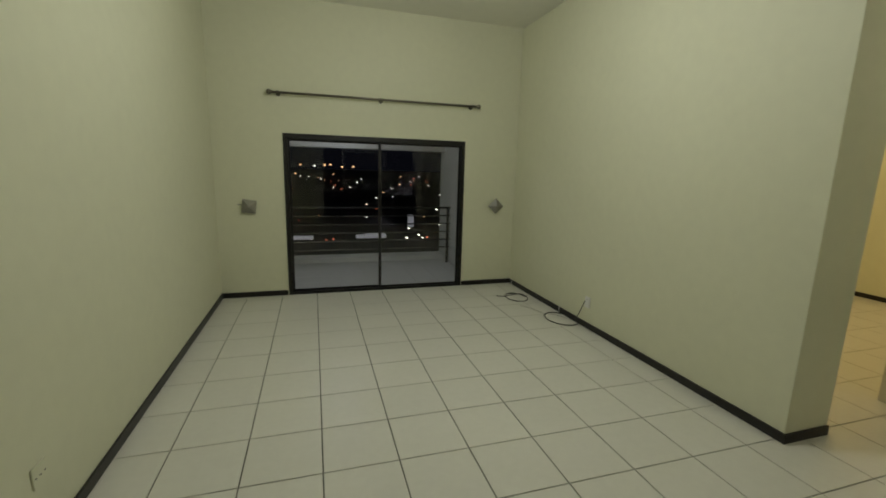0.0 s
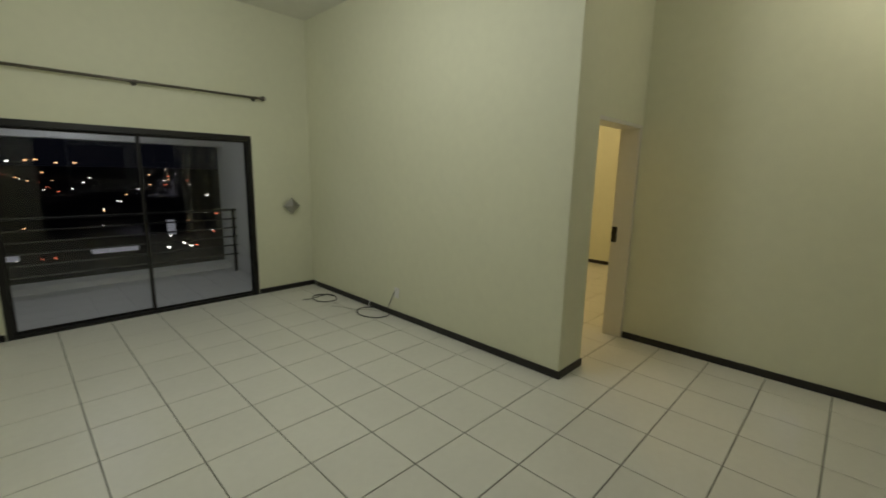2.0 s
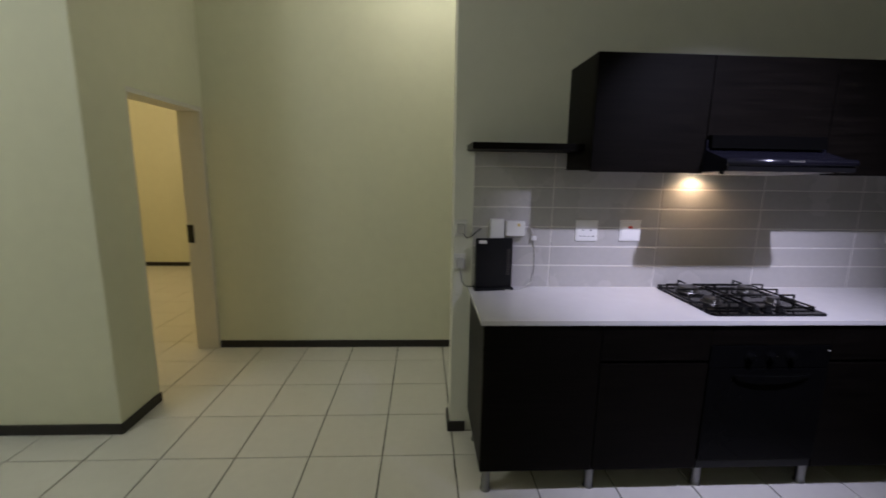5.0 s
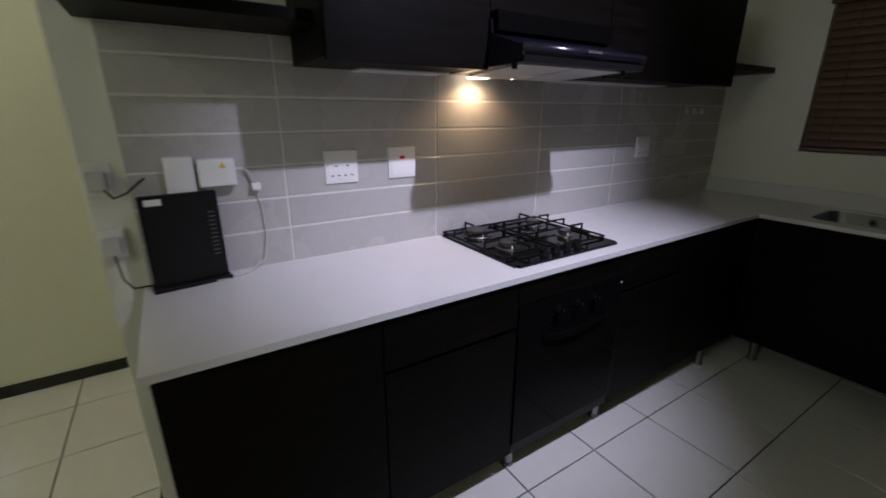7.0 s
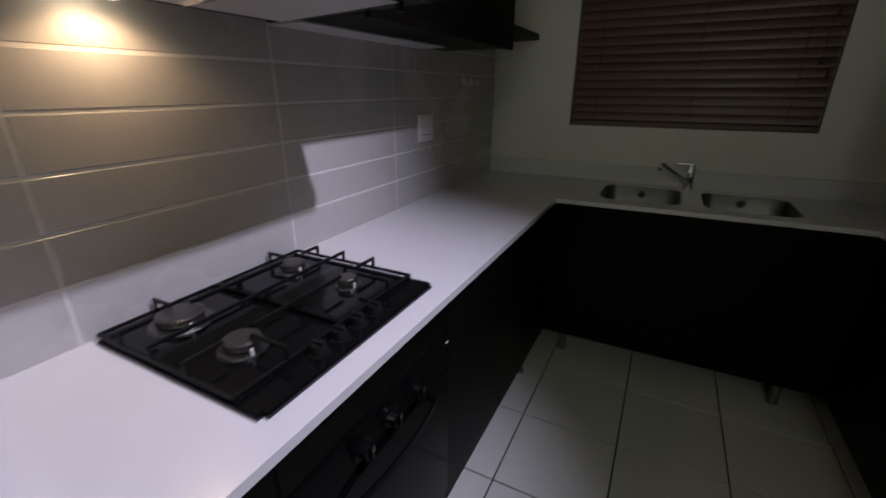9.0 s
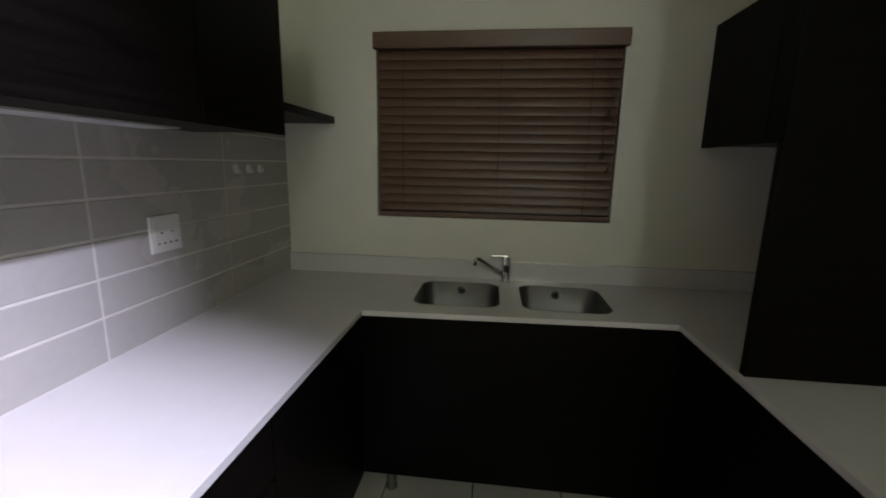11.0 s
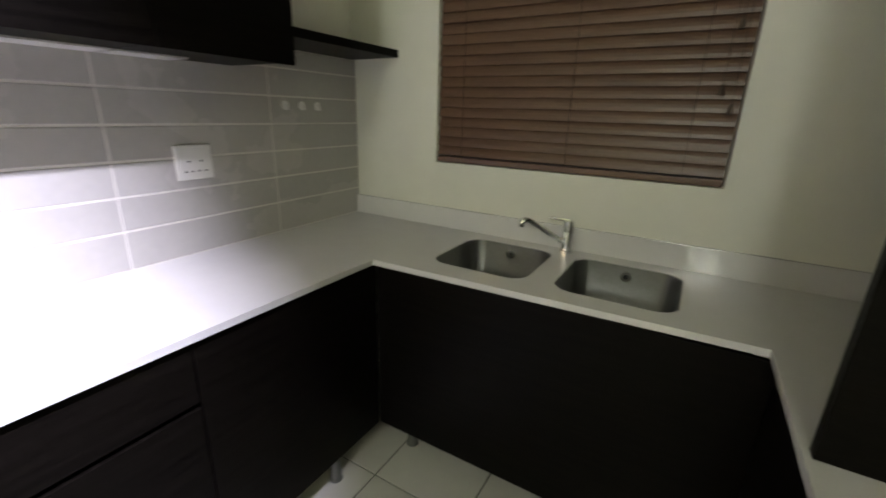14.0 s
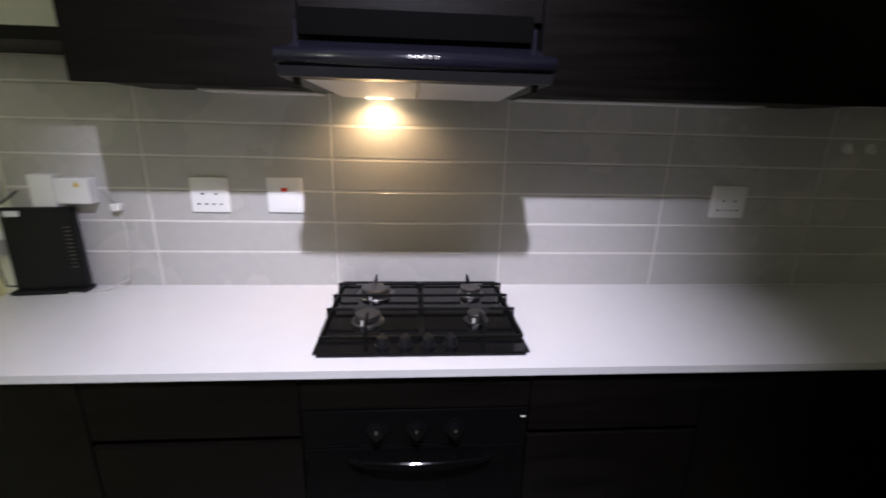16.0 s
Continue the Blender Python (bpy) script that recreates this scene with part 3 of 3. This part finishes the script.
def hob():
    root = thing("gas_hob", (0, 0, 0), "black glass four-burner gas hob with iron grates", "gas hob")
    x0, x1, y0, y1, z = 2.371, 2.862, -1.751, -1.190, TOPZ
    bm = bmesh.new()
    add_box(bm, (x0, y0, z), (x1, y1, z + 0.010))
    bmesh.ops.bevel(bm, geom=[e for e in bm.edges if abs(e.verts[0].co.z - e.verts[1].co.z) > 0.005], offset=0.012, segments=4, affect="EDGES")
    bmesh.ops.bevel(bm, geom=[e for e in bm.edges if min(v.co.z for v in e.verts) > z + 0.009], offset=0.003, segments=2, affect="EDGES")
    part(new("plate", mesh("plate", bm, BLACKGLASS)), root)
    z += 0.010
    for x, y, r in ((2.768, -1.318, 0.048), (2.768, -1.644, 0.034), (2.563, -1.312, 0.036), (2.564, -1.635, 0.027)):
        bm = bmesh.new()
        add_cyl(bm, (x, y, z), (x, y, z + 0.004), r * 1.35, r * 1.30, seg=28)
        add_cyl(bm, (x, y, z + 0.004), (x, y, z + 0.009), r * 0.80, r * 0.86, seg=28)
        add_cyl(bm, (x, y, z + 0.009), (x, y, z + 0.019), r * 0.98, r * 0.92, seg=28)
        for k in range(20):
            add_box(bm, (r * 0.90, -0.0014, 0.010), (r * 1.0, 0.0014, 0.018), m=Matrix.Translation((x, y, z)) @ Matrix.Rotation(k * math.tau / 20, 4, "Z"))
        part(new("burner", mesh("burner", bm, BURNER)), root)
        bm = bmesh.new()
        add_cyl(bm, (x, y, z + 0.0195), (x, y, z + 0.023), r, r, seg=32)
        add_cyl(bm, (x, y, z + 0.023), (x, y, z + 0.026), r, r * 0.88, seg=32)
        part(new("burner_cap", mesh("burner_cap", bm, CAP)), root)
        bm = bmesh.new()
        add_cyl(bm, (x - r * 1.18, y + 0.012, z + 0.004), (x - r * 1.18, y + 0.012, z + 0.018), 0.003, seg=8)
        part(new("igniter", mesh("igniter", bm, WHITEPL)), root)
    w, xa, xb = 0.0036, 2.442, 2.852
    zl, zt = z + 0.005, z + 0.040
    for ya, yb, ym in ((-1.745, -1.474, -1.640), (-1.466, -1.198, -1.315)):
        bm = bmesh.new()
        # low frame with feet
        for x in (xa, xb):
            add_box(bm, (x - w, ya, zl), (x + w, yb, zl + 0.008), 0.002)
        for y in (ya, yb):
            add_box(bm, (xa, y - w, zl), (xb, y + w, zl + 0.008), 0.002)
        for x in (xa, xb):
            for y in (ya + 0.008, yb - 0.008):
                add_cyl(bm, (x, y, z), (x, y, zl + 0.002), 0.006, seg=10)
        # upright fingers that turn inward over the burners
        out = ya if ym < -1.47 else yb
        turn = 1 if out == ya else -1
        for xc, far in ((2.563, 0.075), (2.668, 0.0), (2.768, 0.060)):
            reach = (ya if turn < 0 else yb) if far == 0.0 else out + turn * far
            add_box(bm, (xc - w, out - w, zl), (xc + w, out + w, zt), 0.0015)
            add_box(bm, (xc - w, min(out, reach), zt - 0.008), (xc + w, max(out, reach), zt), 0.0015)
            if far == 0.0:
                add_box(bm, (xc - w, reach - w, zl), (xc + w, reach + w, zt), 0.0015)
        inner = yb if turn > 0 else ya
        for xc in (2.563, 2.768):
            add_box(bm, (xc - w, inner - w, zl), (xc + w, inner + w, zt), 0.0015)
            add_box(bm, (xc - w, min(inner, ym + turn * 0.03), zt - 0.008), (xc + w, max(inner, ym + turn * 0.03), zt), 0.0015)
        for xe, xi in ((xb, 2.790), (xa, 2.535)):
            add_box(bm, (xe - w, ym - w, zl), (xe + w, ym + w, zt), 0.0015)
            add_box(bm, (min(xe, xi), ym - w, zt - 0.008), (max(xe, xi), ym + w, zt), 0.0015)
        part(new("grate", mesh("grate", bm, IRON)), root)
    for y in (-1.365, -1.425, -1.485, -1.545):
        bm = bmesh.new()
        add_cyl(bm, (2.413, y, z), (2.413, y, z + 0.004), 0.021, seg=24)
        add_cyl(bm, (2.413, y, z + 0.004), (2.413, y, z + 0.024), 0.0165, 0.0145, seg=24)
        add_box(bm, (2.398, y - 0.004, z + 0.020), (2.428, y + 0.004, z + 0.030), 0.002)
        part(new("knob", mesh("knob", bm, BLACKPL)), root)


hob()


def wall_cabinet(y0, y1, z0, z1, x0, x1, label, fronts, face):
    root = thing("wall_cabinet", (0, 0, 0), label, "cabinet", "kitchen wall cabinets")
    part(boxes("body", WENGE, ((x0, y0, z0 + 0.004), (x1, y1, z1)), bevel=0.001), root)
    for a, b, za in fronts:
        f = ((x0 - 0.018, a + 0.0012, za), (x0 - 0.001, b - 0.0012, z1)) if face < 0 else ((x1 + 0.001, a + 0.0012, za), (x1 + 0.018, b - 0.0012, z1))
        part(boxes("door", WENGE, f, bevel=0.0015), root)
    return root


UZ0, UZ1, UX = 1.553, 2.074, 2.555
u1 = wall_cabinet(-1.168, -0.63, UZ0, UZ1, UX, KX, "dark wenge wall cabinet with plain door", ((-1.168, -0.63, UZ0 - 0.004),), -1)
u2 = wall_cabinet(-1.758, -1.170, 1.70, UZ1, UX, KX, "dark wenge wall cabinet above the cooker hood", ((-1.758, -1.170, 1.715),), -1)
u3 = wall_cabinet(-2.36, -1.760, UZ0, UZ1, UX, KX, "dark wenge wall cabinet with plain door", ((-2.36, -1.760, UZ0 - 0.004),), -1)
u4 = wall_cabinet(-2.782, -2.362, UZ0, UZ1, UX, KX, "dark wenge wall cabinet with plain door", ((-2.782, -2.362, UZ0 - 0.004),), -1)
for u, a, b in ((u1, -1.16, -0.82), (u3, -2.355, -1.765), (u4, -2.56, -2.366)):
    part(boxes("bottom", CARCASS, ((UX + 0.20, a, UZ0 - 0.002), (TX - 0.006, b, UZ0 + 0.003))), u)
wall_cabinet(BY + 0.004, -2.57, 1.556, 2.06, 0.5, 0.89, "dark wenge wall cabinet beside the tall panel", ((BY + 0.004, -2.975, 1.552), (-2.975, -2.57, 1.552)), 1)
tagged(boxes("tall_panel", WENGE, ((0.531, -2.555, TOPZ), (1.116, -2.528, 2.62)), bevel=0.002), "tall dark wenge end panel standing on the counter", "panel")
for nm, ya, yb, xf in (("left", -0.629, -0.09, 2.622), ("right", BY + 0.002, -2.783, 2.612)):
    tagged(boxes("wall_shelf", WENGE, ((xf, ya, 1.648), (KX, yb, 1.680)), bevel=0.002), "dark wenge floating shelf beside the wall cabinet", "shelf", "kitchen shelves")


def cooker_hood():
    root = thing("cooker_hood", (0, 0, 0), "slim black cooker hood with one lit warm bulb", "cooker hood")
    y0, y1 = -1.757, -1.171
    f0, f1 = -1.745, -1.160
    bm = bmesh.new()
    add_prism(bm, [(2.370, 1.580), (2.378, 1.608), (2.520, 1.655), (2.526, 1.70), (2.87, 1.70), (2.87, 1.560), (2.75, 1.552), (2.378, 1.560)], f0 + 0.004, f1 - 0.004)
    part(new("body", mesh("body", bm, GLOSSBLACK)), root)
    part(boxes("chassis", MATTE, ((2.530, y0, 1.5605), (2.868, y1, 1.698))), root)
    bm = bmesh.new()
    add_prism(bm, [(2.505, 1.722), (2.533, 1.724), (2.533, 1.668), (2.500, 1.664)], -1.728, -1.174)
    part(new("flap", mesh("flap", bm, MATTE)), root)
    bm = bmesh.new()
    add_prism(bm, [(2.356 + 0.018 * (1 - math.sin(radians(a))), 1.598 + 0.019 * math.cos(radians(a))) for a in range(0, 181, 20)], f0, f1)
    part(new("front_rail", mesh("front_rail", bm, GLOSSBLACK, True)), root)
    bm = bmesh.new()
    add_prism(bm, [(2.362, 1.580), (2.380, 1.580), (2.380, 1.560), (2.366, 1.560)], f0 + 0.004, f1 - 0.004)
    part(new("lip", mesh("lip", bm, BLACKPL)), root)
    bm = bmesh.new()
    top = [(2.420, f0 + 0.045, 1.565), (2.420, f1 - 0.045, 1.565), (2.755, f1 - 0.075, 1.550), (2.755, f0 + 0.045, 1.550)]
    lo = [bm.verts.new((x, y, z - 0.006)) for x, y, z in top]
    hi = [bm.verts.new(p) for p in top]
    bm.faces.new(lo), bm.faces.new(hi)
    for k in range(4):
        bm.faces.new((lo[k], lo[(k + 1) % 4], hi[(k + 1) % 4], hi[k]))
    part(new("filter", mesh("filter", bm, FILTER)), root)
    ym = (f0 + f1) / 2
    bm = bmesh.new()
    add_prism(bm, [(2.425, 1.5595), (2.425, 1.5565), (2.750, 1.5405), (2.750, 1.5435)], ym - 0.004, ym + 0.004)
    part(new("seam", mesh("seam", bm, CHROME)), root)
    for y in (f0 + 0.025, f1 - 0.025):
        bm = bmesh.new()
        add_cyl(bm, (2.43, y, 1.562), (2.43, y, 1.546), 0.009)
        part(new("clip", mesh("clip", bm, BLACKPL)), root)
    bm = bmesh.new()
    add_box(bm, (2.775, -1.375, 1.546), (2.835, -1.295, 1.5535), 0.002)
    part(new("bulb", mesh("bulb", bm, BULB)), root)
    for k in range(5):
        y = -1.435 - 0.014 * k
        part(boxes("button", SCONCE, ((2.3535, y - 0.004, 1.600), (2.358, y + 0.004, 1.607)), bevel=0.001), root)


cooker_hood()


# sockets and small boxes on the splashback
FACE = TX - 0.001
holes4 = tuple((y, -0.030) for y in (-0.036, -0.012, 0.012, 0.036)) + ((-0.022, 0.004), (0.022, 0.004))
wall_socket(FACE, -0.766, 1.228, 0.124, 0.118, "white double wall socket on the grey tiles", holes4, grp="sockets on the splashback")
wall_socket(FACE, -1.012, 1.230, 0.118, 0.118, "white isolator switch plate with red rocker", (), True, grp="sockets on the splashback")
wall_socket(FACE, -2.594, 1.228, 0.128, 0.118, "white double wall socket on the grey tiles", holes4, grp="sockets on the splashback")
for k in range(3):
    root = thing("tile_hook", (FACE, -3.005 - 0.088 * k, 1.428), "small round white hook stuck on the tiles", "hook", "hooks on the splashback")
    bm = bmesh.new()
    add_cyl(bm, (0, 0, 0), (-0.006, 0, 0), 0.020, 0.018, seg=24)
    add_tube(bm, [(-0.005, 0, 0.004), (-0.018, 0, 0.0), (-0.022, 0, -0.012), (-0.016, 0, -0.017)], 0.004, 8)
    part(new("disc", mesh("disc", bm, WHITEPL, False)), root)


def adaptor_box(y0, y1, z0, z1, d, label):
    root = thing("adaptor_box", (0, 0, 0), label, "adaptor")
    part(boxes("case", WHITEPL, ((FACE - d, y0, z0), (FACE, y1, z1)), bevel=0.006), root)
    return root


adaptor_box(-0.299, -0.222, 1.170, 1.290, 0.035, "white fibre terminal box fixed to the tiles")
b = adaptor_box(-0.412, -0.308, 1.198, 1.280, 0.045, "white plug adaptor box with warning triangle")
bm = bmesh.new()
vs = [bm.verts.new((FACE - 0.0462, -0.376 + dy, 1.262 + dz)) for dy, dz in ((-0.010, -0.008), (0.010, -0.008), (0, 0.009))]
vs2 = [bm.verts.new((v.co.x + 0.0012, v.co.y, v.co.z)) for v in vs]
bm.faces.new(vs), bm.faces.new(vs2)
for k in range(3):
    bm.faces.new((vs[k], vs[(k + 1) % 3], vs2[(k + 1) % 3], vs2[k]))
part(new("triangle", mesh("triangle", bm, material("yellow_sticker", (0.7, 0.5, 0.05), 0.5))), b)
root = thing("power_plug", (FACE, -0.468, 1.185), "small white power plug with thin hanging lead", "plug")
bm = bmesh.new()
add_box(bm, (-0.03, -0.014, -0.012), (0, 0.014, 0.012), 0.005)
part(new("body", mesh("body", bm, WHITEPL)), root)
bm = bmesh.new()
add_tube(bm, [(-0.02, 0.0, 0.01), (-0.025, 0.015, 0.05), (-0.02, 0.03, 0.062), (-0.012, 0.02, 0.05), (-0.01, -0.01, -0.06), (-0.012, -0.015, -0.17), (-0.02, 0.0, -0.25), (-0.05, 0.06, -0.279), (-0.075, 0.13, -0.281), (-0.08, 0.16, -0.278)], 0.0022, 6)
part(new("lead", mesh("lead", bm, GREYCABLE, True)), root)


def router():
    root = thing("router", (2.825, -0.245, TOPZ), "upright black plastic internet router on the counter", "router")
    root.rotation_euler = (0, 0, radians(7))
    bm = bmesh.new()
    add_prism(bm, [(-0.012, 0.012), (0.022, 0.012), (0.016, 0.285), (-0.008, 0.285)], -0.102, 0.102)
    bmesh.ops.bevel(bm, geom=list(bm.edges), offset=0.003, segments=2, affect="EDGES")
    part(new("case", mesh("case", bm, BLACKPL)), root)
    part(boxes("foot", BLACKPL, ((-0.035, -0.108, 0), (0.028, 0.108, 0.013)), bevel=0.004), root)
    part(boxes("label", WHITEPL, ((-0.0105, 0.045, 0.258), (-0.0065, 0.088, 0.276)), bevel=0.0005), root)
    bm = bmesh.new()
    for k in range(11):
        z = 0.085 + 0.0135 * k
        add_box(bm, (-0.0125, -0.088, z), (-0.0085, -0.070, z + 0.003), 0.0005)
    part(new("lights", mesh("lights", bm, RODM)), root)


router()
# outlets on the narrow wall end, with leads
for z in (1.235, 1.045):
    root = thing("outlet", (KX, -0.062, z), "small grey outlet with plug at the wall end", "outlet", "outlets at the wall end")
    part(boxes("plate", WHITEPL, ((-0.010, -0.035, -0.045), (0, 0.035, 0.045)), bevel=0.003), root)
    part(boxes("plug", CARCASS, ((-0.045, -0.022, -0.028), (-0.010, 0.022, 0.024)), bevel=0.006), root)
    bm = bmesh.new()
    add_tube(bm, [(-0.04, -0.01, -0.02), (-0.05, -0.03, -0.05), (-0.04, -0.06, -0.04), (-0.03, -0.11, 0.0)] if z > 1.2 else [(-0.04, 0, -0.02), (-0.05, -0.01, -0.10), (-0.06, -0.03, -0.128), (-0.055, -0.08, -0.13)], 0.003, 6)
    part(new("lead", mesh("lead", bm, CABLE, True)), root)


# ---- window with wooden blind ----
def kitchen_window():
    root = thing("window_kitchen", (0, 0, 0), "dark kitchen window behind a closed blind", "window")
    root["kind"] = "structure"
    part(boxes("frame", BRONZE, ((W0, BY - 0.18, WZ0), (W0 + 0.04, BY - 0.14, WZ1)), ((W1 - 0.04, BY - 0.18, WZ0), (W1, BY - 0.14, WZ1)),
               ((W0 + 0.04, BY - 0.18, WZ0), (W1 - 0.04, BY - 0.14, WZ0 + 0.04)), ((W0 + 0.04, BY - 0.18, WZ1 - 0.04), (W1 - 0.04, BY - 0.14, WZ1))), root)
    part(boxes("pane", GLASS, ((W0 + 0.03, BY - 0.165, WZ0 + 0.03), (W1 - 0.03, BY - 0.159, WZ1 - 0.03))), root)


kitchen_window()


def wooden_blind():
    root = thing("wooden_blind", (0, 0, 0), "closed brown wooden venetian blind in the window", "blind")
    a, b, y = W0 + 0.006, W1 - 0.006, BY - 0.018
    bm = bmesh.new()
    add_box(bm, (W0 - 0.012, BY - 0.02, 1.985), (W1 + 0.012, BY + 0.022, 2.058), 0.005)
    part(new("valance", mesh("valance", bm, BLIND)), root)
    n, z0, z1 = 18, 1.228, 1.975
    bm = bmesh.new()
    prof = [(-0.0250, -0.0010), (-0.012, 0.0018), (0, 0.0026), (0.012, 0.0018), (0.0250, -0.0010), (0.0250, -0.0036), (0, 0.0002), (-0.0250, -0.0036)]
    va = [bm.verts.new((a, p, q)) for p, q in prof]
    vb = [bm.verts.new((b, p, q)) for p, q in prof]
    for k in range(8):
        bm.faces.new((va[k], va[(k + 1) % 8], vb[(k + 1) % 8], vb[k]))
    bm.faces.new(va), bm.faces.new(vb)
    slat = mesh("slat", bm, BLIND)
    g = random.Random(9)
    for k in range(n):
        s = part(new("slat", slat), root)
        s.matrix_basis = Matrix.Translation((0, y, z0 + 0.014 + (z1 - z0) * (k + 0.4) / n)) @ pose(0, 0, 0, -71 + g.uniform(-3, 3), 0, g.uniform(-0.05, 0.05))
    bm = bmesh.new()
    add_box(bm, (a, y - 0.012, WZ0 + 0.004), (b, y + 0.016, z0), 0.004)
    part(new("bottom_rail", mesh("bottom_rail", bm, BLIND)), root)
    for x in (1.40, 1.81, 2.27):
        bm = bmesh.new()
        add_tube(bm, [(x, y + 0.019, z0), (x, y + 0.019, 1.99)], 0.0016, 6)
        part(new("ladder_cord", mesh("ladder_cord", bm, CORD)), root)
    for x, zb in ((1.335, 1.53), (1.30, 1.47), (1.318, 1.72)):
        bm = bmesh.new()
        add_tube(bm, [(x, y + 0.026, zb), (x, y + 0.026, 1.99)], 0.0014, 6)
        add_cyl(bm, (x, y + 0.026, zb - 0.035), (x, y + 0.026, zb), 0.009, 0.004, 10)
        part(new("pull_cord", mesh("pull_cord", bm, CORD)), root)


wooden_blind()

# ---- splashback tiles ----
back = structure(boxes("splashback", WGROUT, ((TX - 0.0038, BY, TOPZ), (KX - 0.001, -0.128, 1.646))), "grey ceramic splashback tiles with pale joints")
ys = [-0.128, -0.568, -1.175, -1.76, -2.345, -2.93, BY]
zs = [TOPZ, 1.03, 1.138, 1.246, 1.354, 1.462, 1.570, 1.646]
cache = {}


def tile_mesh(name, w, h, t, mat, bev):
    key = (name, round(w, 4), round(h, 4))
    if key not in cache:
        bm = bmesh.new()
        lo = [bm.verts.new((sx * w / 2, sy * h / 2, 0)) for sx, sy in ((-1, -1), (1, -1), (1, 1), (-1, 1))]
        mid = [bm.verts.new((v.co.x, v.co.y, t - bev)) for v in lo]
        top = [bm.verts.new((v.co.x - math.copysign(bev, v.co.x), v.co.y - math.copysign(bev, v.co.y), t)) for v in lo]
        for p, q in ((lo, mid), (mid, top)):
            for k in range(4):
                bm.faces.new((p[k], p[(k + 1) % 4], q[(k + 1) % 4], q[k]))
        bm.faces.new(top)
        cache[key] = mesh(name, bm, mat)
    return cache[key]


g = random.Random(3)
for ya, yb in zip(ys, ys[1:]):
    for za, zb in zip(zs, zs[1:]):
        w, h = ya - yb - 0.0055, zb - za - 0.0072
        o = part(new("wall_tile", tile_mesh("wall_tile", w, h, 0.006, SPLASH, 0.0016)), back)
        o.matrix_basis = Matrix.Translation((TX + 0.0005 + g.uniform(-0.0003, 0.0003), (ya + yb) / 2, (za + zb) / 2)) @ Matrix(((0, 0, -1, 0), (-1, 0, 0, 0), (0, 1, 0, 0), (0, 0, 0, 1))) @ pose(0, 0, 0, g.uniform(-0.12, 0.12), g.uniform(-0.05, 0.05), 0)

# ---- floor tiles ----
floor = bpy.data.objects["floor"]
PX, PY, X0, Y0 = 0.4005, 0.3948, 0.262, 2.728


def lay(xa, xb, ya, yb, loose=None):
    i0, i1 = math.floor((xa - X0) / PX), math.ceil((xb - X0) / PX)
    j0, j1 = math.floor((ya - Y0) / PY), math.ceil((yb - Y0) / PY)
    for i in range(i0, i1):
        for j in range(j0, j1):
            ax, bx = max(xa, X0 + PX * i), min(xb, X0 + PX * (i + 1))
            ay, by = max(ya, Y0 + PY * j), min(yb, Y0 + PY * (j + 1))
            if bx - ax < 0.012 or by - ay < 0.012:
                continue
            w, h, m = bx - ax - 0.0068, by - ay - 0.0068, ((ax + bx) / 2, (ay + by) / 2, -0.006)
            if loose is None:
                o = part(new("floor_tile", tile_mesh("floor_tile", w, h, 0.006, TILE, 0.0014)), floor)
                o.location = m
            else:
                add_box(loose, (m[0] - w / 2, m[1] - h / 2, m[2]), (m[0] + w / 2, m[1] + h / 2, 0.0))


XG, YG, YK = X0 + 7 * PX, Y0 - 2 * PY, Y0 - 7 * PY
lay(WX, XG, YG, NY)
lay(WX, HX, YK, YG)
lay(X0, 2.888, BY, YK)
bm = bmesh.new()
lay(XG, 7.38, YG, NY, bm)
lay(WX, X0, -1.2, YK, bm)
lay(3.04, HX, -2.5, YK, bm)
tagged(part(new("far_floor_tiles", mesh("far_floor_tiles", bm, TILE)), floor), "white ceramic floor tiles", kind="stuff")
